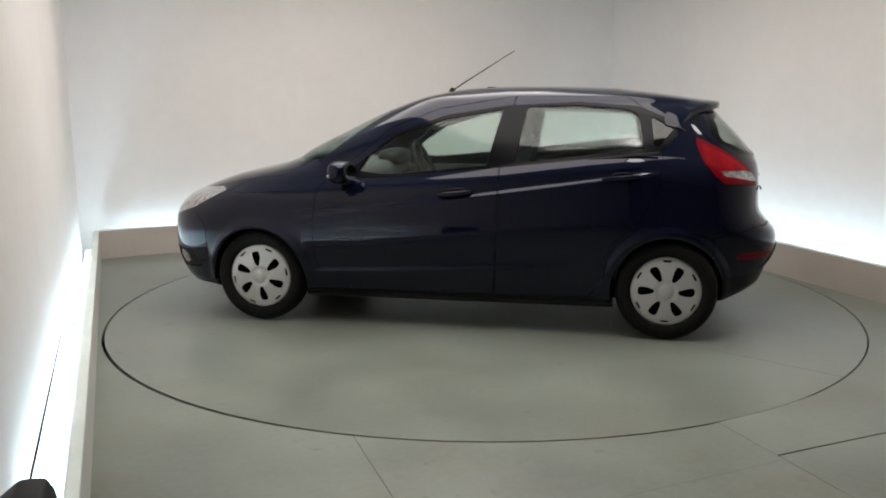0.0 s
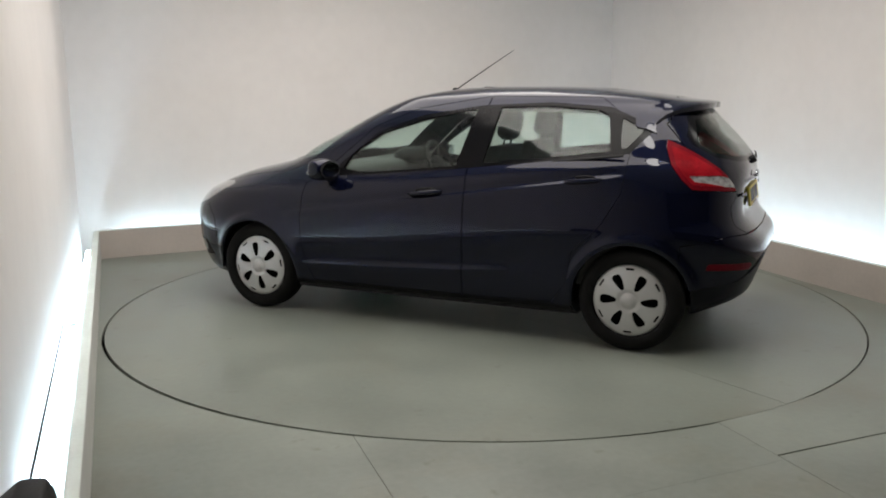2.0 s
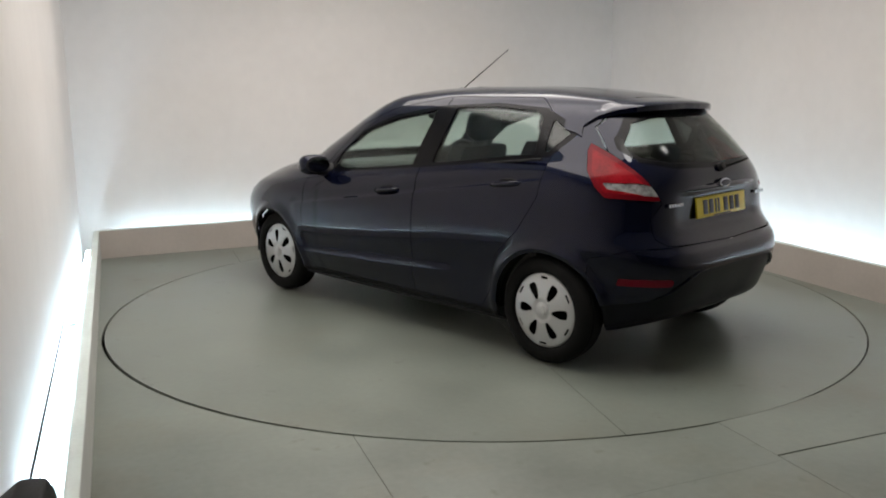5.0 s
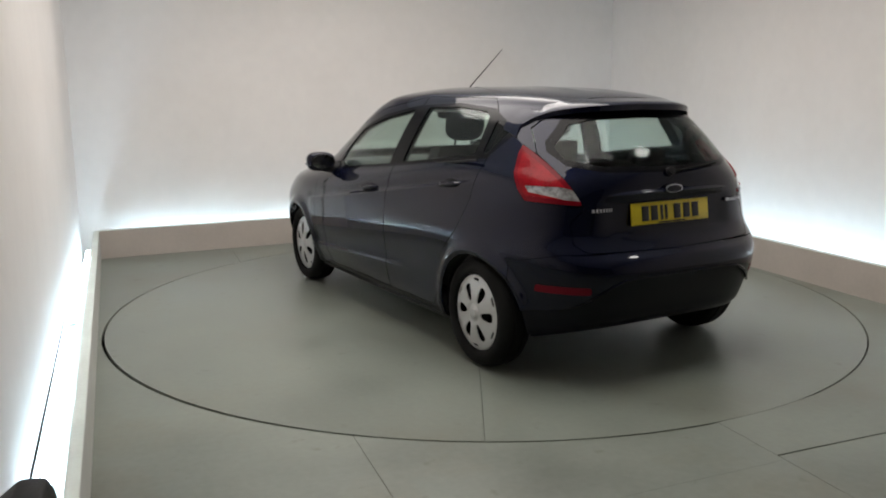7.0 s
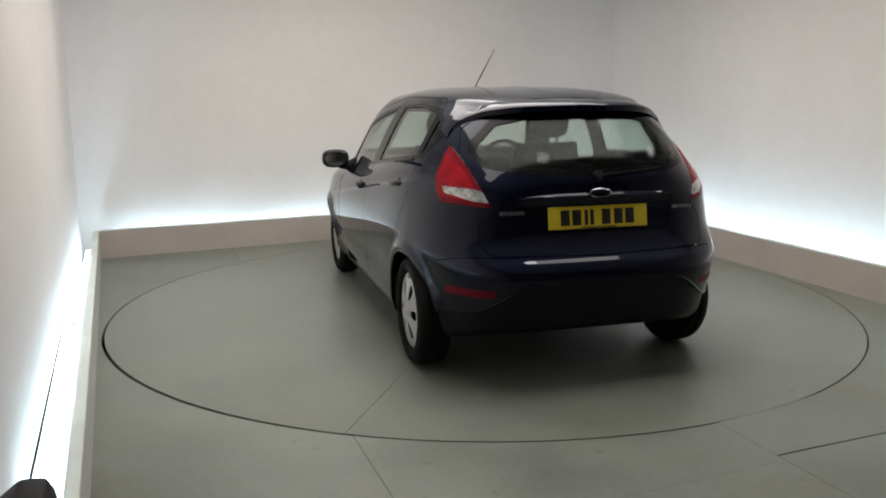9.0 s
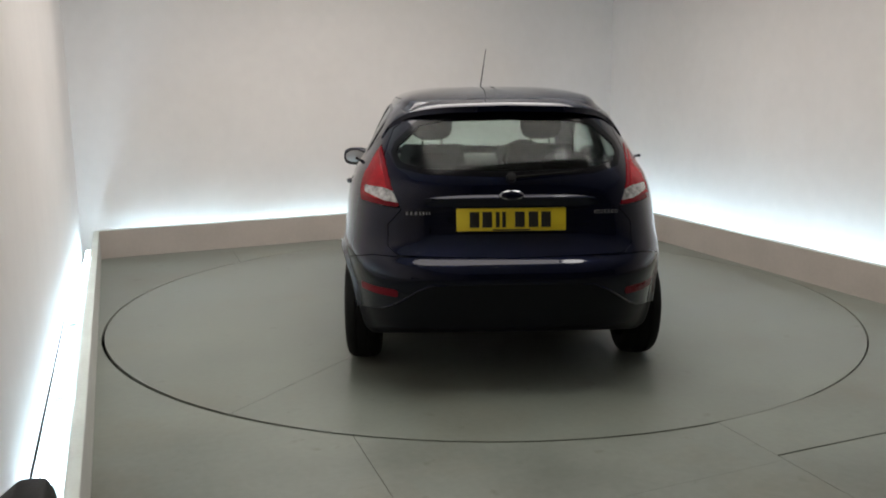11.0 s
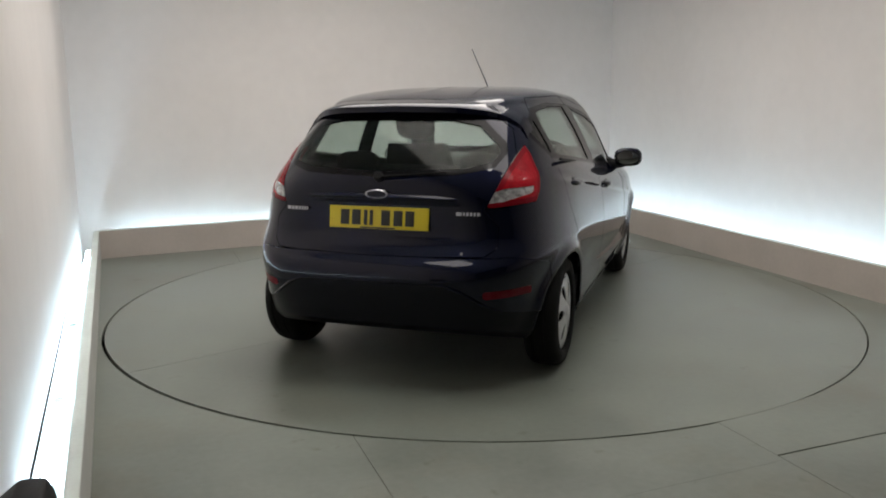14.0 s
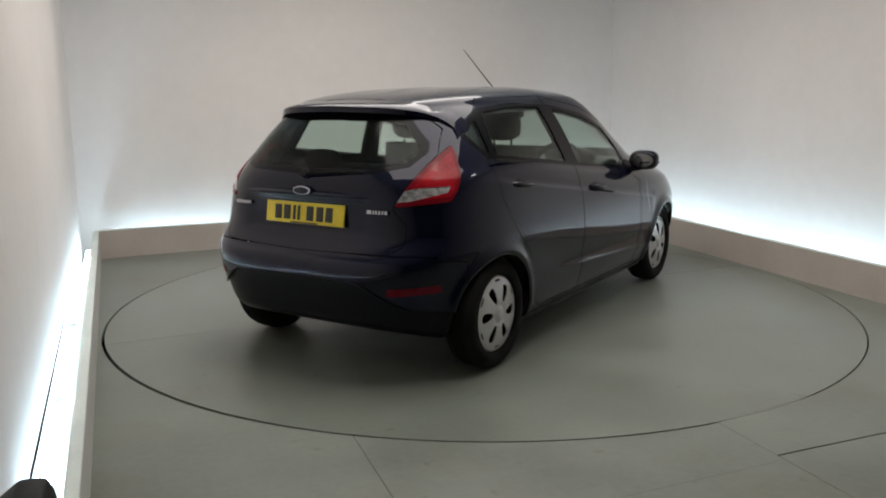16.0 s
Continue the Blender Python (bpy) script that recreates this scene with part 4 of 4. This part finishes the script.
        part("mirror_indicator", egg_bm(Matrix.Translation((0.705, s * 0.955, 0.942)) @ pose(0, 0, 0, 0, 0, -22 * s) @ Matrix.Diagonal((0.014, 0.034, 0.013, 1))), LAMP_CLEAR, shell, "clear indicator lens in the mirror")
        # door handles over black pads that stand for the shade in their recesses
        for x, z, y in ((-0.015, 0.838, 0.838), (-0.965, 0.937, 0.803)):
            base = part("door_handle", tube_bm([(x + 0.11 - 0.22 * k / 10, s * (y + 0.024 * math.sin(math.pi * k / 10) ** 0.5), z - 0.011 + 0.022 * k / 10) for k in range(11)], 0.012, 8, [0.008, 0.012] + [0.0145] * 7 + [0.012, 0.008]), PAINT, doors["front_door" if x > -0.5 else "rear_door", "L" if s > 0 else "R"], "body-coloured pull handle")
            part("handle_recess_shade", egg_bm(Matrix.Translation((x, s * (y - 0.001), z + 0.001)) @ pose(0, 0, 0, 0, 6, 0) @ Matrix.Diagonal((0.085, 0.008, 0.030, 1)), 2.2), BLACK_GLOSS, base.parent, "black pad behind the handle, standing for the shade of its recess")
        # black belt seal along the windows
        part("belt_seal", tube_bm([(x, s * smooth([-1.2, -0.3, 0.62], [0.765, 0.772, 0.752], x), z) for x, z in zip(np.linspace(0.62, -1.18, 19), np.linspace(0.925, 1.078, 19) - 0.012 * np.sin(np.linspace(0, math.pi, 19)))], 0.008, 6), BLACK, thing, "black window seal")


def seat_bm(m, w=0.25, h=0.60):
    bm = bmesh.new()
    rows = []
    for k in range(13):
        v = k / 12
        z, wid, dep = h * v, w * (0.96 - 0.22 * v ** 3), 0.075 - 0.03 * v
        rows.append([bm.verts.new((-0.20 * v * h / 0.6 + dep * sx * (1 - 0.25 * (abs(u) > 0.7) * (sx < 0)) + (0.025 * (abs(u) ** 2) if sx > 0 else 0), wid * u, z))
                     for sx, us in ((1, np.linspace(-1, 1, 7)), (-1, np.linspace(1, -1, 7))) for u in us])
    n = len(rows[0])
    for a, b in zip(rows, rows[1:]):
        for j in range(n):
            bm.faces.new((a[j], a[(j + 1) % n], b[(j + 1) % n], b[j]))
    bm.faces.new(rows[0]), bm.faces.new(rows[-1])
    bmesh.ops.transform(bm, matrix=m, verts=bm.verts)
    return bm


def build_cabin(thing):
    for s in (1, -1):
        y = s * 0.345
        seat = part("front_seat", seat_bm(Matrix.Translation((-0.16, y, 0.50))), SEAT, thing, "charcoal fabric front seat")
        part("seat_cushion", box_bm((-0.20, y - 0.25, 0.36), (0.34, y + 0.25, 0.54), 0.05, seg=3), SEAT, seat)
        part("headrest", egg_bm(Matrix.Translation((-0.375, y, 1.225)) @ pose(0, 0, 0, 0, -12, 0) @ Matrix.Diagonal((0.055, 0.130, 0.095, 1)), 3.0), SEAT, seat)
        for d in (-0.06, 0.06):
            part("headrest_post", tube_bm([(-0.345, y + d, 1.08), (-0.365, y + d, 1.16)], 0.007, 8), CHROME, seat)
    bench = part("rear_bench", box_bm((-1.12, -0.60, 0.42), (-0.62, 0.60, 0.60), 0.05, seg=3), SEAT, thing, "charcoal fabric rear bench")
    part("bench_back", box_bm((-0.06, -0.60, 0.0), (0.06, 0.60, 0.50), 0.04, pose(-1.07, 0, 0.55, 0, -18, 0), 3), SEAT, bench)
    for y in (-0.36, 0.36):
        part("rear_headrest", egg_bm(Matrix.Translation((-1.225, y, 1.04)) @ pose(0, 0, 0, 0, -14, 0) @ Matrix.Diagonal((0.05, 0.125, 0.065, 1)), 3.0), SEAT, bench)
    part("parcel_shelf", box_bm((-1.66, -0.56, 0.965), (-1.24, 0.56, 0.985), 0.006), TRIM_GREY, thing, "grey parcel shelf")
    dash = part("dashboard", box_bm((0.62, -0.66, 0.62), (1.02, 0.66, 0.955), 0.07, seg=4), TRIM_GREY, thing, "dark grey dashboard")
    part("instrument_hood", egg_bm(Matrix.Translation((0.66, -0.345, 0.965)) @ Matrix.Diagonal((0.11, 0.19, 0.065, 1)), 2.6), BLACK, dash)
    part("console", box_bm((0.30, -0.10, 0.36), (0.70, 0.10, 0.66), 0.03), TRIM_GREY, dash)
    # right-hand-drive steering wheel
    hold = Matrix.Translation((0.43, -0.345, 0.905)) @ pose(0, 0, 0, 0, -65, 0)
    ring = [(0.180 + 0.016 * math.cos(a), 0.016 * math.sin(a)) for a in np.linspace(0, 2 * math.pi, 13)]
    wheel = part("steering_wheel", lathe_bm(ring, 44, hold), BLACK, thing, "black steering wheel")
    part("steering_hub", egg_bm(hold @ Matrix.Translation((0, 0, -0.02)) @ Matrix.Diagonal((0.075, 0.075, 0.03, 1)), 2.6), BLACK, wheel)
    for a in (90, 210, 330):
        c, s2 = math.cos(radians(a)), math.sin(radians(a))
        bm = tube_bm([(0.05 * c, 0.05 * s2, -0.015), (0.175 * c, 0.175 * s2, 0)], 0.016, 8)
        bmesh.ops.transform(bm, matrix=hold, verts=bm.verts)
        part("spoke", bm, BLACK, wheel)
    part("column", tube_bm([(0.45, -0.345, 0.89), (0.66, -0.345, 0.80)], 0.035, 10), BLACK, wheel)
    mirror = part("cabin_mirror", egg_bm(Matrix.Translation((0.37, 0, 1.275)) @ Matrix.Diagonal((0.018, 0.115, 0.032, 1)), 3.2), BLACK, thing, "black interior mirror")
    part("mirror_stem", tube_bm([(0.38, 0, 1.29), (0.43, 0, 1.345)], 0.01, 8), BLACK, mirror)
    # pale roof lining a little below the roof, and the cabin floor
    bm = bmesh.new()
    rows = []
    for x in np.linspace(-1.34, 0.16, 16):
        rows.append([bm.verts.new((x, 0.52 * u, 1.385 - 0.04 * ((x + 0.45) / 0.8) ** 2 - 0.075 * abs(u) ** 2.5)) for u in np.linspace(-1, 1, 13)])
    for a, b in zip(rows, rows[1:]):
        for j in range(12):
            bm.faces.new((a[j], b[j], b[j + 1], a[j + 1]))
    ext = bmesh.ops.extrude_face_region(bm, geom=bm.faces[:])
    for v in ext["geom"]:
        if isinstance(v, bmesh.types.BMVert):
            v.co.z += 0.006
    part("roof_lining", bm, HEADLINER, thing, "pale fabric roof lining")
    part("cabin_floor", box_bm((-1.50, -0.56, 0.30), (0.95, 0.56, 0.32)), BLACK, thing, "black carpet")
    for s in (1, -1):
        part("door_lining", box_bm((-1.15, s * 0.735 - 0.02, 0.34), (0.80, s * 0.735 + 0.02, 0.885), 0.015), TRIM_GREY, thing, "dark grey door lining")


car = build_car()


def motions():
    """The turntable gathers speed, turns evenly and carries the car round."""
    for thing, offset in MOVING:
        walk(thing, [(k / 2, pose(0, 0, 0, 0, 0, heading(k / 2)) @ offset) for k in range(33)])


MOVING = [(turntable, Matrix()), (car, pose(0.0245, -0.024, 0.001))]
motions()
